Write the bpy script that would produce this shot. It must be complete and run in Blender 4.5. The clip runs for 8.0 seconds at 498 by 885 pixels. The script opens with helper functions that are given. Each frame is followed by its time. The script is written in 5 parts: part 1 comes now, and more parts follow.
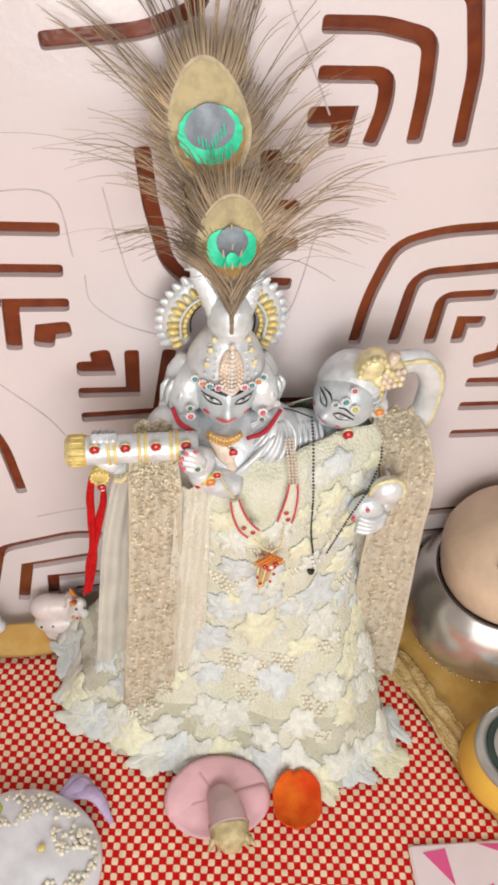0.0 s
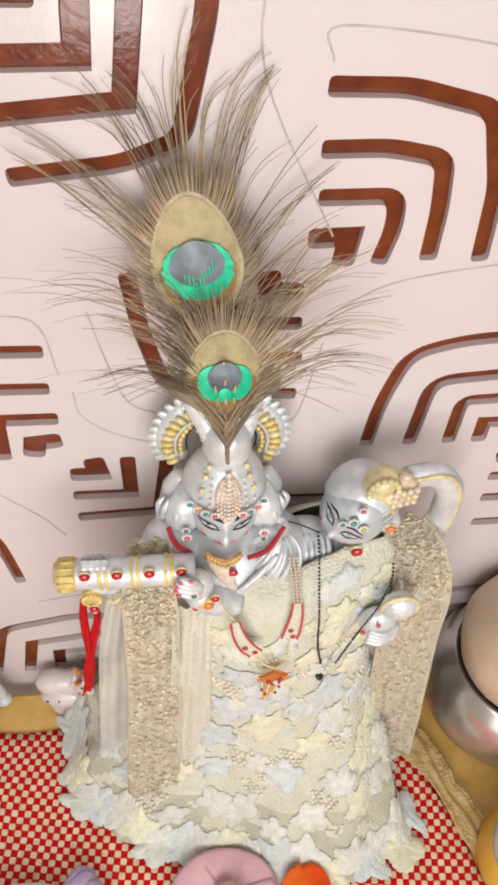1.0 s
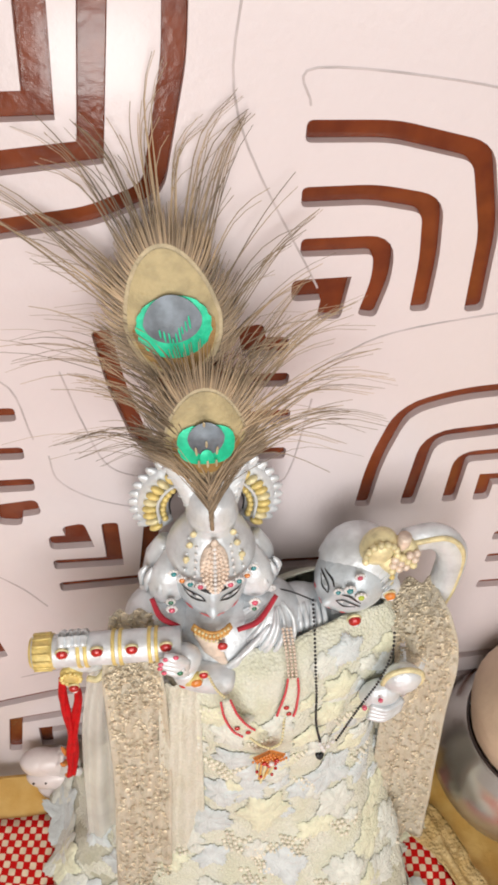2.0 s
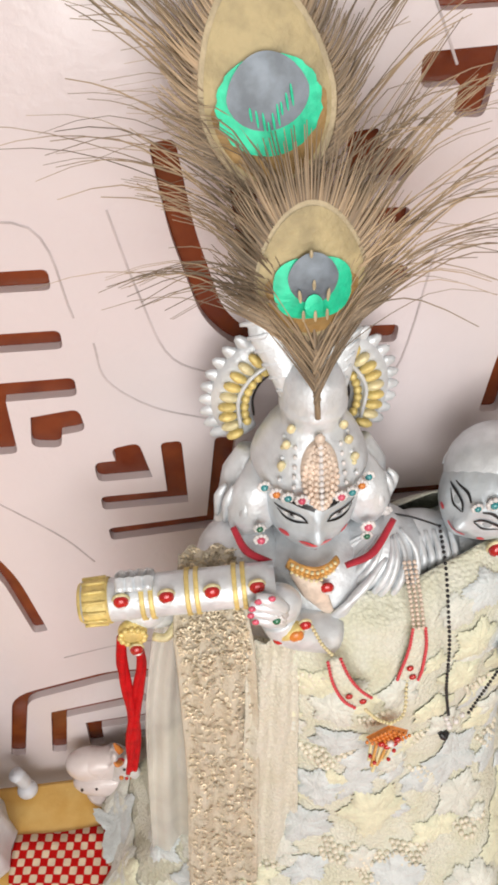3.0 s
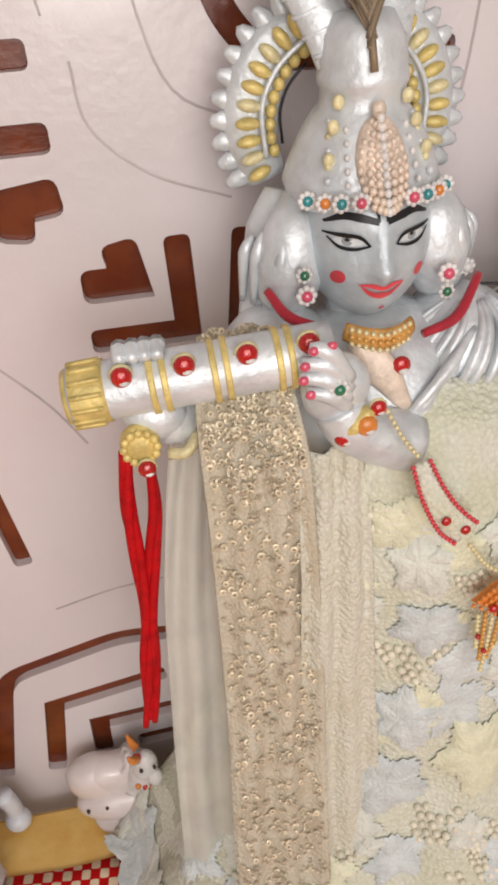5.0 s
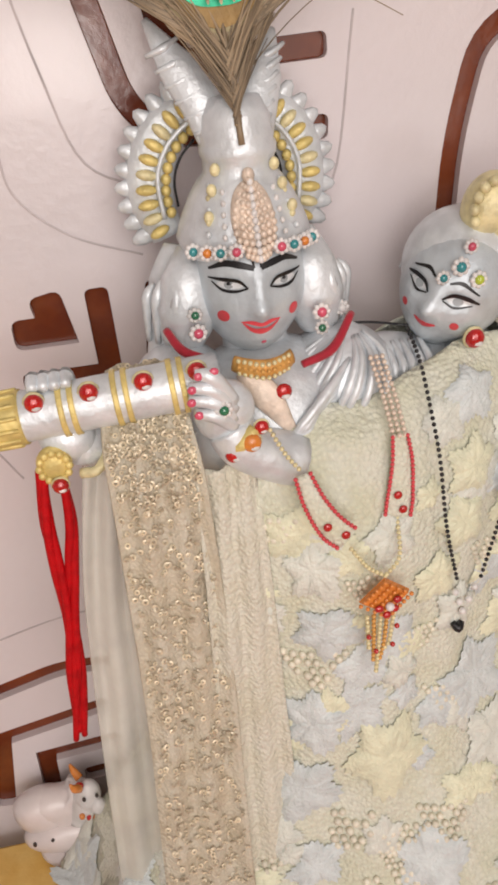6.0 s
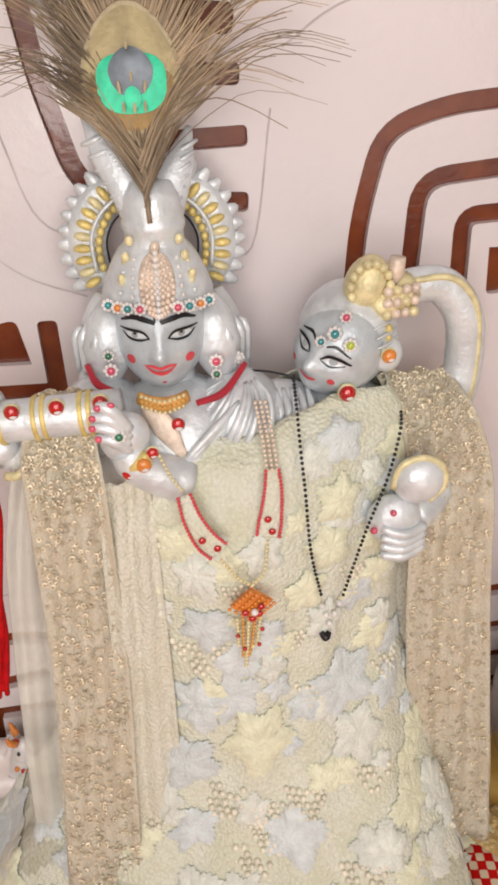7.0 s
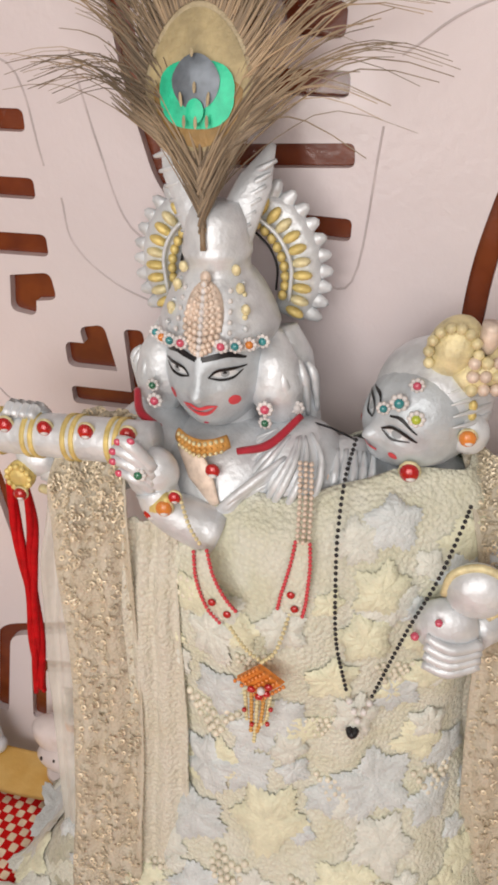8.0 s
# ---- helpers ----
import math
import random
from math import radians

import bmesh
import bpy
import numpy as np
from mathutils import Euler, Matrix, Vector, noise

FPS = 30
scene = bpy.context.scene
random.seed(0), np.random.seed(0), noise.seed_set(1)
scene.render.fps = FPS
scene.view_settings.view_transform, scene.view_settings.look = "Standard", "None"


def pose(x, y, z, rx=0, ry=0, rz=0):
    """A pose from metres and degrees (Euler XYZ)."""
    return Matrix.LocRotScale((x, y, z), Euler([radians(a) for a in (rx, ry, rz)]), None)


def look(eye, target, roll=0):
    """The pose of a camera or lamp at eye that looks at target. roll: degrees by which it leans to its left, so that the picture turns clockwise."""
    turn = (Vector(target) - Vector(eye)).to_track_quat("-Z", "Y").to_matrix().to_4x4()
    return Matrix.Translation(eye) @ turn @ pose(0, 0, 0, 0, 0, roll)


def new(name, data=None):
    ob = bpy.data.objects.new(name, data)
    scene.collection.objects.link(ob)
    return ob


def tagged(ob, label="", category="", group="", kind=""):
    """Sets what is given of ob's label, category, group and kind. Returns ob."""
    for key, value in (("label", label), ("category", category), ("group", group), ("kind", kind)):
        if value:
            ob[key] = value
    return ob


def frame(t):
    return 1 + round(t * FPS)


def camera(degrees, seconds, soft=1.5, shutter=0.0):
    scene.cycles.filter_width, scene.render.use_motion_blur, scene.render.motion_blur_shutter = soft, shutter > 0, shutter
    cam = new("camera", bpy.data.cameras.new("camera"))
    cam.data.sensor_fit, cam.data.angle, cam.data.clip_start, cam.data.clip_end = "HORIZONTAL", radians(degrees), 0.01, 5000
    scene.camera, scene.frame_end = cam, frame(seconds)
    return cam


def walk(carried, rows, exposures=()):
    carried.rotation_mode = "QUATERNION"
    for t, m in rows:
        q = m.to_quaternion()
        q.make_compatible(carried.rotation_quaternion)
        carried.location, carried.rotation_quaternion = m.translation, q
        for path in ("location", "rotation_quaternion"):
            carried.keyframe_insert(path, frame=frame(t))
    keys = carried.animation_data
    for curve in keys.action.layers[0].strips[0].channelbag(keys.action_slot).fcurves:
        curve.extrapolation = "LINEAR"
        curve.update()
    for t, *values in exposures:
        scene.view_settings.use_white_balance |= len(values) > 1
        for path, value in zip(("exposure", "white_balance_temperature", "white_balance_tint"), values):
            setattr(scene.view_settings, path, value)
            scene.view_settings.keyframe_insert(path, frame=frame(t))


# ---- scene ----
cam = camera(34.0, 8.0, soft=3.2)
PATH = [
    (0, (0.1, 0.048, 0.664), (0.433, 1.361, -0.807), 8.5),
    (0.5, (0.116, 0.1, 0.69), (0.432, 1.379, -0.815), 7.6),
    (1, (0.129, 0.136, 0.701), (0.371, 1.393, -0.836), 6.2),
    (1.2, (0.136, 0.145, 0.702), (0.377, 1.386, -0.848), 5.6),
    (2.3, (0.142, 0.156, 0.658), (0.368, 1.575, -0.733), 3.5),
    (2.5, (0.139, 0.16, 0.632), (0.297, 1.605, -0.741), 1.0),
    (3, (0.116, 0.186, 0.57), (0.301, 1.586, -0.847), 0.2),
    (3.5, (0.113, 0.189, 0.522), (0.314, 1.673, -0.803), -0.8),
    (4, (0.107, 0.179, 0.48), (0.351, 1.742, -0.744), -1.7),
    (4.2, (0.098, 0.176, 0.465), (0.396, 1.746, -0.738), -0.9),
    (5.3, (0.096, 0.167, 0.397), (0.32, 1.814, -0.715), -4.7),
    (5.5, (0.102, 0.161, 0.389), (0.359, 1.838, -0.671), -5.0),
    (6, (0.118, 0.127, 0.416), (0.408, 1.829, -0.593), -4.4),
    (6.5, (0.137, 0.102, 0.455), (0.423, 1.769, -0.612), -4.1),
    (7, (0.174, 0.073, 0.452), (0.347, 1.795, -0.551), -1.1),
    (7.5, (0.224, 0.109, 0.467), (0.199, 1.818, -0.571), 2.1),
    (8, (0.258, 0.129, 0.46), (-0.195, 1.769, -0.591), -1.3),
]

EXPOSURES = [(0.0, 0.26, 6500, 10), (1.0, 0.25, 6500, 10), (2.5, 0.26, 6500, 10), (3.5, 0.25, 6500, 10), (4.2, 0.08, 6550, 11), (5.5, -0.12, 6700, 13), (6.5, -0.05, 6780, 15), (7.0, 0.03, 6700, 13), (7.5, 0.07, 6700, 13), (8.0, -0.09, 6700, 13)]
walk(cam, [(t, look(eye, target, roll)) for t, eye, target, roll in PATH], EXPOSURES)

# ---- light ----
world = bpy.data.worlds.new("room_air")
scene.world = world
world.use_nodes = True
world.node_tree.nodes["Background"].inputs[0].default_value = (1.0, 0.96, 0.93, 1)
world.node_tree.nodes["Background"].inputs[1].default_value = 0.4


def area(name, eye, target, sx, sy, watts, colour):
    lamp = bpy.data.lights.new(name, "AREA")
    lamp.shape, lamp.size, lamp.size_y, lamp.energy, lamp.color = "RECTANGLE", sx, sy, watts, colour
    ob = new(name, lamp)
    ob.matrix_world = look(eye, target)
    return ob


# added soft key, no known source: broad even light from the front
area("soft_key", (0.16, -0.58, 0.80), (0.18, 0.40, 0.25), 1.00, 0.60, 5.4, (1.0, 0.965, 0.93))
# added fill panel, not a real fitting: thins the shadows behind the statue
area("front_fill", (0.15, -1.7, 0.62), (0.2, 0.4, 0.28), 2.4, 1.6, 17.5, (1.0, 0.965, 0.93))
area("phone_light", (0.10, -0.12, 0.345), (0.12, 0.40, 0.33), 0.11, 0.08, 0.28, (1.0, 0.98, 0.95))


# ---- materials ----
def material(name, colour, rough=0.5, metal=0.0, vary=0.12, scale=60.0, bump=0.0, bump_scale=300.0, second=None, coat=0.0, sheen=0.0, alpha=1.0, island=0.0, rand=0.0, spec=0.5, stitch=0.0, coat_rough=0.03):
    m = bpy.data.materials.new(name)
    m.use_nodes = True
    nt = m.node_tree
    b = nt.nodes["Principled BSDF"]
    b.inputs["Roughness"].default_value, b.inputs["Metallic"].default_value = rough, metal
    b.inputs["Coat Weight"].default_value, b.inputs["Sheen Weight"].default_value = coat, sheen
    b.inputs["Coat Roughness"].default_value = coat_rough
    b.inputs["Alpha"].default_value, b.inputs["Specular IOR Level"].default_value = alpha, spec
    co = nt.nodes.new("ShaderNodeTexCoord")
    big = nt.nodes.new("ShaderNodeTexNoise")
    big.inputs["Scale"].default_value, big.inputs["Detail"].default_value = scale, 5
    nt.links.new(co.outputs["Object"], big.inputs["Vector"])
    mix = nt.nodes.new("ShaderNodeMix")
    mix.data_type = "RGBA"
    other = second or tuple(c * (1 - 2.2 * vary) for c in colour)
    mix.inputs["A"].default_value, mix.inputs["B"].default_value = (*other, 1), (*colour, 1)
    ramp = nt.nodes.new("ShaderNodeMapRange")
    ramp.inputs["From Min"].default_value, ramp.inputs["From Max"].default_value = 0.35, 0.62
    nt.links.new(big.outputs["Fac"], ramp.inputs["Value"])
    nt.links.new(ramp.outputs["Result"], mix.inputs["Factor"])
    out = mix.outputs["Result"]
    if island or rand:
        hsv = nt.nodes.new("ShaderNodeHueSaturation")
        src = nt.nodes.new("ShaderNodeNewGeometry").outputs["Random Per Island"] if island else nt.nodes.new("ShaderNodeObjectInfo").outputs["Random"]
        mr = nt.nodes.new("ShaderNodeMapRange")
        amount = island or rand
        mr.inputs["To Min"].default_value, mr.inputs["To Max"].default_value = 1 - amount, 1 + amount
        nt.links.new(src, mr.inputs["Value"])
        nt.links.new(mr.outputs["Result"], hsv.inputs["Value"])
        nt.links.new(out, hsv.inputs["Color"])
        out = hsv.outputs["Color"]
    cells = None
    if stitch:
        cells = nt.nodes.new("ShaderNodeTexVoronoi")
        cells.inputs["Scale"].default_value = stitch
        nt.links.new(co.outputs["Object"], cells.inputs["Vector"])
        shade = nt.nodes.new("ShaderNodeHueSaturation")
        knots = nt.nodes.new("ShaderNodeMapRange")
        knots.inputs["From Max"].default_value = 0.7
        knots.inputs["To Min"].default_value, knots.inputs["To Max"].default_value = 1.03, 0.90
        nt.links.new(cells.outputs["Distance"], knots.inputs["Value"])
        nt.links.new(knots.outputs["Result"], shade.inputs["Value"])
        nt.links.new(out, shade.inputs["Color"])
        out = shade.outputs["Color"]
    nt.links.new(out, b.inputs["Base Color"])
    if bump:
        fine = nt.nodes.new("ShaderNodeTexNoise")
        fine.inputs["Scale"].default_value, fine.inputs["Detail"].default_value = bump_scale, 4
        nt.links.new(co.outputs["Object"], fine.inputs["Vector"])
        bp = nt.nodes.new("ShaderNodeBump")
        bp.inputs["Strength"].default_value, bp.inputs["Distance"].default_value = bump, 0.002
        height = fine.outputs["Fac"]
        if cells:
            less = nt.nodes.new("ShaderNodeMath")
            less.operation = "SUBTRACT"
            nt.links.new(height, less.inputs[0])
            nt.links.new(cells.outputs["Distance"], less.inputs[1])
            height = less.outputs[0]
        nt.links.new(height, bp.inputs["Height"])
        nt.links.new(bp.outputs["Normal"], b.inputs["Normal"])
    return m


def check_cloth():
    """Red and cream woven checks, the cream squares small and rounded by the weave."""
    m = material("red_check_cloth", (0.94, 0.77, 0.56), 0.85, 0, 0.1, 90, 0.35, 900, spec=0.15)
    nt = m.node_tree
    b = nt.nodes["Principled BSDF"]
    base = b.inputs["Base Color"].links[0].from_socket
    co = nt.nodes.new("ShaderNodeTexCoord")
    warp = nt.nodes.new("ShaderNodeTexNoise")
    warp.inputs["Scale"].default_value = 14
    nt.links.new(co.outputs["Object"], warp.inputs["Vector"])
    add = nt.nodes.new("ShaderNodeVectorMath")
    add.operation = "MULTIPLY_ADD"
    add.inputs[1].default_value = (0.006, 0.006, 0)
    nt.links.new(warp.outputs["Color"], add.inputs[0])
    nt.links.new(co.outputs["Object"], add.inputs[2])
    mp = nt.nodes.new("ShaderNodeMapping")
    mp.inputs["Rotation"].default_value = (0, 0, radians(CHECK_TURN))
    nt.links.new(add.outputs[0], mp.inputs["Vector"])
    sep = nt.nodes.new("ShaderNodeSeparateXYZ")
    nt.links.new(mp.outputs[0], sep.inputs[0])
    waves = []
    for axis in ("X", "Y"):
        k = nt.nodes.new("ShaderNodeMath")
        k.operation = "MULTIPLY"
        k.inputs[1].default_value = math.pi / CHECK
        nt.links.new(sep.outputs[axis], k.inputs[0])
        w = nt.nodes.new("ShaderNodeMath")
        w.operation = "SINE"
        nt.links.new(k.outputs[0], w.inputs[0])
        waves.append(w)
    prod = nt.nodes.new("ShaderNodeMath")
    prod.operation = "MULTIPLY"
    nt.links.new(waves[0].outputs[0], prod.inputs[0])
    nt.links.new(waves[1].outputs[0], prod.inputs[1])
    ramp = nt.nodes.new("ShaderNodeMapRange")
    ramp.inputs["From Min"].default_value, ramp.inputs["From Max"].default_value = 0.0, 0.13
    nt.links.new(prod.outputs[0], ramp.inputs["Value"])
    ch = nt.nodes.new("ShaderNodeMix")
    ch.data_type = "RGBA"
    ch.inputs["A"].default_value = (0.60, 0.007, 0.006, 1)
    nt.links.new(ramp.outputs[0], ch.inputs["Factor"])
    nt.links.new(base, ch.inputs["B"])
    nt.links.new(ch.outputs["Result"], b.inputs["Base Color"])
    return m


CHECK, CHECK_TURN = 0.0050, 8.0
M = {
    "wall": material("pale_wall_panel", (0.755, 0.69, 0.705), 0.28, 0, 0.03, 6, 0.16, 230, coat=0.4, coat_rough=0.11),
    "brown": material("brown_gloss_inlay", (0.20, 0.043, 0.012), 0.18, 0, 0.2, 70, 0.08, 300, second=(0.135, 0.026, 0.009), coat=0.2),
    "line": material("grey_fine_line", (0.60, 0.535, 0.54), 0.4),
    "board": material("yellow_wood_board", (0.82, 0.55, 0.18), 0.4, 0, 0.2, 45, 0.3, 160, second=(0.72, 0.42, 0.10)),
    "check": check_cloth(),
    "silver": material("pearl_silver_paint", (0.79, 0.84, 0.875), 0.37, 0.26, 0.10, 90, 0.28, 300, coat=0.12, coat_rough=0.2),
    "face": material("slate_silver_face_paint", (0.60, 0.67, 0.715), 0.36, 0.22, 0.07, 120, 0.22, 380, coat=0.2, coat_rough=0.15),
    "gold": material("gold_paint", (0.84, 0.67, 0.25), 0.42, 0.2, 0.12, 200, 0.25, 700),
    "paleg": material("pale_gold_paint", (0.87, 0.78, 0.46), 0.42, 0.15, 0.12, 200, 0.3, 600),
    "peach": material("peach_paint", (0.86, 0.72, 0.60), 0.4, 0.15, 0.12, 200, 0.2, 700),
    "black": material("black_paint", (0.012, 0.012, 0.015), 0.35),
    "eye": material("grey_eye_paint", (0.42, 0.47, 0.5), 0.35),
    "lip": material("red_lip_paint", (0.78, 0.08, 0.10), 0.4),
    "gem": material("red_glass_gem", (0.55, 0.01, 0.012), 0.08, 0.1, 0.1, 200, coat=1.0),
    "orange": material("orange_bead", (0.80, 0.27, 0.05), 0.25, 0, 0.1, 200, coat=0.5),
    "amber": material("amber_gold_beadwork", (0.80, 0.43, 0.12), 0.4, 0.2, 0.15, 200, 0.3, 600),
    "blush": material("blush_white_glaze", (0.80, 0.72, 0.70), 0.3, 0, 0.06, 60, coat=0.4),
    "white": material("white_enamel", (0.85, 0.83, 0.82), 0.3),
    "teal": material("teal_gem", (0.03, 0.30, 0.33), 0.1, 0, coat=1.0),
    "green": material("green_gem", (0.02, 0.20, 0.10), 0.1, 0, coat=1.0),
    "pinkgem": material("pink_gem", (0.75, 0.10, 0.18), 0.12, 0, coat=1.0),
    "lime": material("lime_gem", (0.50, 0.62, 0.06), 0.12, 0, coat=1.0),
    "lace": material("cream_lace_cloth", (0.785, 0.80, 0.68), 0.6, 0, 0.14, 60, 0.5, 800, second=(0.71, 0.72, 0.55), sheen=0.3, stitch=520),
    "leafw": material("white_satin_leaf", (0.79, 0.82, 0.74), 0.40, 0, 0.07, 160, 0.5, 700, rand=0.05, sheen=0.3),
    "leafb": material("pale_blue_satin_leaf", (0.70, 0.765, 0.765), 0.40, 0, 0.07, 160, 0.5, 700, rand=0.05, sheen=0.3),
    "leafc": material("cream_satin_leaf", (0.84, 0.85, 0.63), 0.40, 0, 0.07, 160, 0.5, 620, rand=0.05, sheen=0.3),
    "pearl": material("cream_pearl_stitch", (0.84, 0.80, 0.66), 0.35, 0, 0.08, 100, island=0.08),
    "net": material("sheer_tan_net", (0.79, 0.735, 0.60), 0.6, 0, 0.1, 80, 0.4, 700, second=(0.72, 0.635, 0.48), alpha=0.80, stitch=700),
    "veil": material("pale_satin_veil", (0.88, 0.87, 0.78), 0.6, 0, 0.06, 50, 0.3, 300, sheen=0.3, alpha=0.44),
    "sheer": material("sheer_cream_net", (0.86, 0.84, 0.72), 0.6, 0, 0.08, 60, 0.5, 500, second=(0.80, 0.77, 0.62), sheen=0.2, alpha=0.88, stitch=600),
    "hem": material("open_lace_hem", (0.78, 0.78, 0.64), 0.6, 0, 0.14, 70, 0.5, 800, second=(0.68, 0.68, 0.50), sheen=0.3, stitch=420, alpha=0.74),
    "gauze": material("gold_gauze", (0.82, 0.62, 0.30), 0.5, 0.1, 0.2, 60, 0.6, 500, second=(0.70, 0.47, 0.17), alpha=0.85, stitch=380),
    "sequin": material("champagne_sequin", (0.74, 0.65, 0.48), 0.34, 0.15, 0.1, 100, island=0.32),
    "yarn": material("red_yarn", (0.56, 0.004, 0.008), 0.6, 0, 0.12, 200, 0.3, 900, spec=0.2),
    "ribbon": material("crimson_velvet_cord", (0.45, 0.01, 0.03), 0.7, 0, 0.1, 200, sheen=0.3),
    "barb": material("brown_feather_barb", (0.36, 0.265, 0.165), 0.5, 0.05, 0.25, 30, island=0.5),
    "tan": material("tan_feather_vane", (0.47, 0.385, 0.20), 0.5, 0.1, 0.15, 120, 0.22, 500),
    "ring": material("pale_feather_ring", (0.53, 0.44, 0.275), 0.5, 0.1, 0.14, 150, 0.3, 500),
    "bronze": material("bronze_feather_vane", (0.33, 0.20, 0.06), 0.45, 0.2, 0.12, 150, 0.22, 500),
    "emerald": material("emerald_feather_eye", (0.005, 0.60, 0.33), 0.35, 0.15, 0.12, 200, 0.10, 500),
    "slate": material("slate_feather_eye", (0.19, 0.23, 0.27), 0.35, 0.2, 0.2, 120, 0.06, 500),
    "steel": material("polished_steel", (0.70, 0.69, 0.67), 0.27, 0.9, 0.08, 20, 0.08, 60),
    "coco": material("tan_coconut_shell", (0.72, 0.55, 0.40), 0.5, 0, 0.12, 18, 0.3, 160),
    "dark": material("dark_rim", (0.05, 0.035, 0.03), 0.4),
    "petal": material("pink_petal", (0.82, 0.50, 0.55), 0.55, 0, 0.08, 30, 0.2, 200, sheen=0.2),
    "tube": material("mauve_flower_tube", (0.60, 0.42, 0.44), 0.5, 0, 0.1, 40, 0.2, 200),
    "calyx": material("yellow_green_calyx", (0.62, 0.52, 0.28), 0.6, 0, 0.2, 120, 0.4, 300),
    "marigold": material("orange_petal", (0.70, 0.07, 0.008), 0.75, 0, 0.2, 40, 0.5, 220, second=(0.80, 0.17, 0.015), spec=0.2),
    "cup": material("yellow_cup_glaze", (0.85, 0.52, 0.08), 0.35, 0, 0.05, 20),
    "grey": material("grey_metal_rim", (0.55, 0.57, 0.55), 0.3, 0.6, 0.1, 40),
    "dgreen": material("dark_green_glass", (0.03, 0.06, 0.05), 0.12),
    "card": material("white_pink_card", (0.80, 0.70, 0.72), 0.5, 0, 0.04, 20),
    "magenta": material("magenta_print", (0.72, 0.10, 0.28), 0.5),
    "lilac": material("lilac_ribbon", (0.52, 0.42, 0.66), 0.5, 0, 0.12, 80, 0.4, 300),
    "frost": material("bluish_white_satin", (0.76, 0.79, 0.84), 0.4, 0, 0.06, 60, 0.2, 200),
    "vivid": material("vivid_green_plastic", (0.02, 0.55, 0.03), 0.35, 0, 0.08, 40),
    "plaster": material("painted_room_wall", (0.78, 0.74, 0.70), 0.7, 0, 0.04, 3),
}


# ---- mesh helpers ----
def thing(name, label, category, group="", kind=""):
    return tagged(new(name), label, category, group, kind)


def finish(name, bm, mats, parent=None, label="", smooth=True):
    """Links a bmesh as one mesh object with the given materials."""
    me = bpy.data.meshes.new(name)
    bm.normal_update()
    bm.to_mesh(me)
    bm.free()
    for k in (mats if isinstance(mats, (list, tuple)) else [mats]):
        me.materials.append(M[k])
    if smooth:
        me.polygons.foreach_set("use_smooth", [True] * len(me.polygons))
    ob = new(name, me)
    if parent:
        ob.parent = parent
    return tagged(ob, label)


def part(name, bm, mat, parent, label="", smooth=True):
    return finish(name, bm, mat, parent, label, smooth)


def pushed(bm, verts, faces, mat=0):
    """Adds raw vertices and faces."""
    vs = [bm.verts.new(v) for v in verts]
    for f in faces:
        try:
            bm.faces.new([vs[i] for i in f]).material_index = mat
        except ValueError:
            pass
    return vs


def ball(bm, c, r, mat=0, turn=None, seg=16, rings=10):
    """An ellipsoid at c with radii r, turned by Euler degrees."""
    r = (r, r, r) if isinstance(r, (int, float)) else r
    rot = Euler([radians(a) for a in (turn or (0, 0, 0))]).to_matrix()
    vs = [Vector(c) + rot @ Vector((0, 0, r[2]))]
    for j in range(1, rings):
        p = math.pi * j / rings
        for i in range(seg):
            a = 2 * math.pi * i / seg
            vs.append(Vector(c) + rot @ Vector((r[0] * math.sin(p) * math.cos(a), r[1] * math.sin(p) * math.sin(a), r[2] * math.cos(p))))
    vs.append(Vector(c) + rot @ Vector((0, 0, -r[2])))
    fs = [(0, 1 + i, 1 + (i + 1) % seg) for i in range(seg)]
    for j in range(rings - 2):
        for i in range(seg):
            a, b = 1 + j * seg + i, 1 + j * seg + (i + 1) % seg
            fs.append((a, a + seg, b + seg, b))
    last, base = len(vs) - 1, 1 + (rings - 2) * seg
    fs += [(base + i, last, base + (i + 1) % seg) for i in range(seg)]
    pushed(bm, vs, fs, mat)


def spline(pts, n):
    """n + 1 points on a smooth curve through pts."""
    p = [Vector(q) for q in pts]
    p = [2 * p[0] - p[1]] + p + [2 * p[-1] - p[-2]]
    out = []
    for k in range(n + 1):
        s = (len(p) - 3) * k / n
        i = min(int(s), len(p) - 4)
        t = s - i
        a, b, c, d = p[i:i + 4]
        out.append(0.5 * (2 * b + (c - a) * t + (2 * a - 5 * b + 4 * c - d) * t * t + (3 * b - a - 3 * c + d) * t ** 3))
    return out


def tube(bm, pts, radii, mat=0, n=16, seg=10, flat=1.0, up=(0, 1, 0)):
    """A closed tube along a smooth curve; radii are spread along it, flat squeezes it along up."""
    c = spline(pts, n)
    rs = [radii] * 2 if isinstance(radii, (int, float)) else list(radii)
    vs, fs = [], []
    for k, p in enumerate(c):
        d = (c[min(k + 1, n)] - c[max(k - 1, 0)]).normalized()
        side = d.cross(Vector(up))
        side = side.normalized() if side.length > 1e-6 else d.orthogonal().normalized()
        top = side.cross(d)
        s = (len(rs) - 1) * k / n
        i = min(int(s), len(rs) - 2)
        r = rs[i] + (rs[i + 1] - rs[i]) * (s - i)
        for j in range(seg):
            a = 2 * math.pi * j / seg
            vs.append(p + side * (r * math.cos(a)) + top * (r * flat * math.sin(a)))
    for k in range(n):
        for j in range(seg):
            a, b = k * seg + j, k * seg + (j + 1) % seg
            fs.append((a, b, b + seg, a + seg))
    fs.append(tuple(range(seg))[::-1])
    fs.append(tuple(n * seg + j for j in range(seg)))
    pushed(bm, vs, fs, mat)


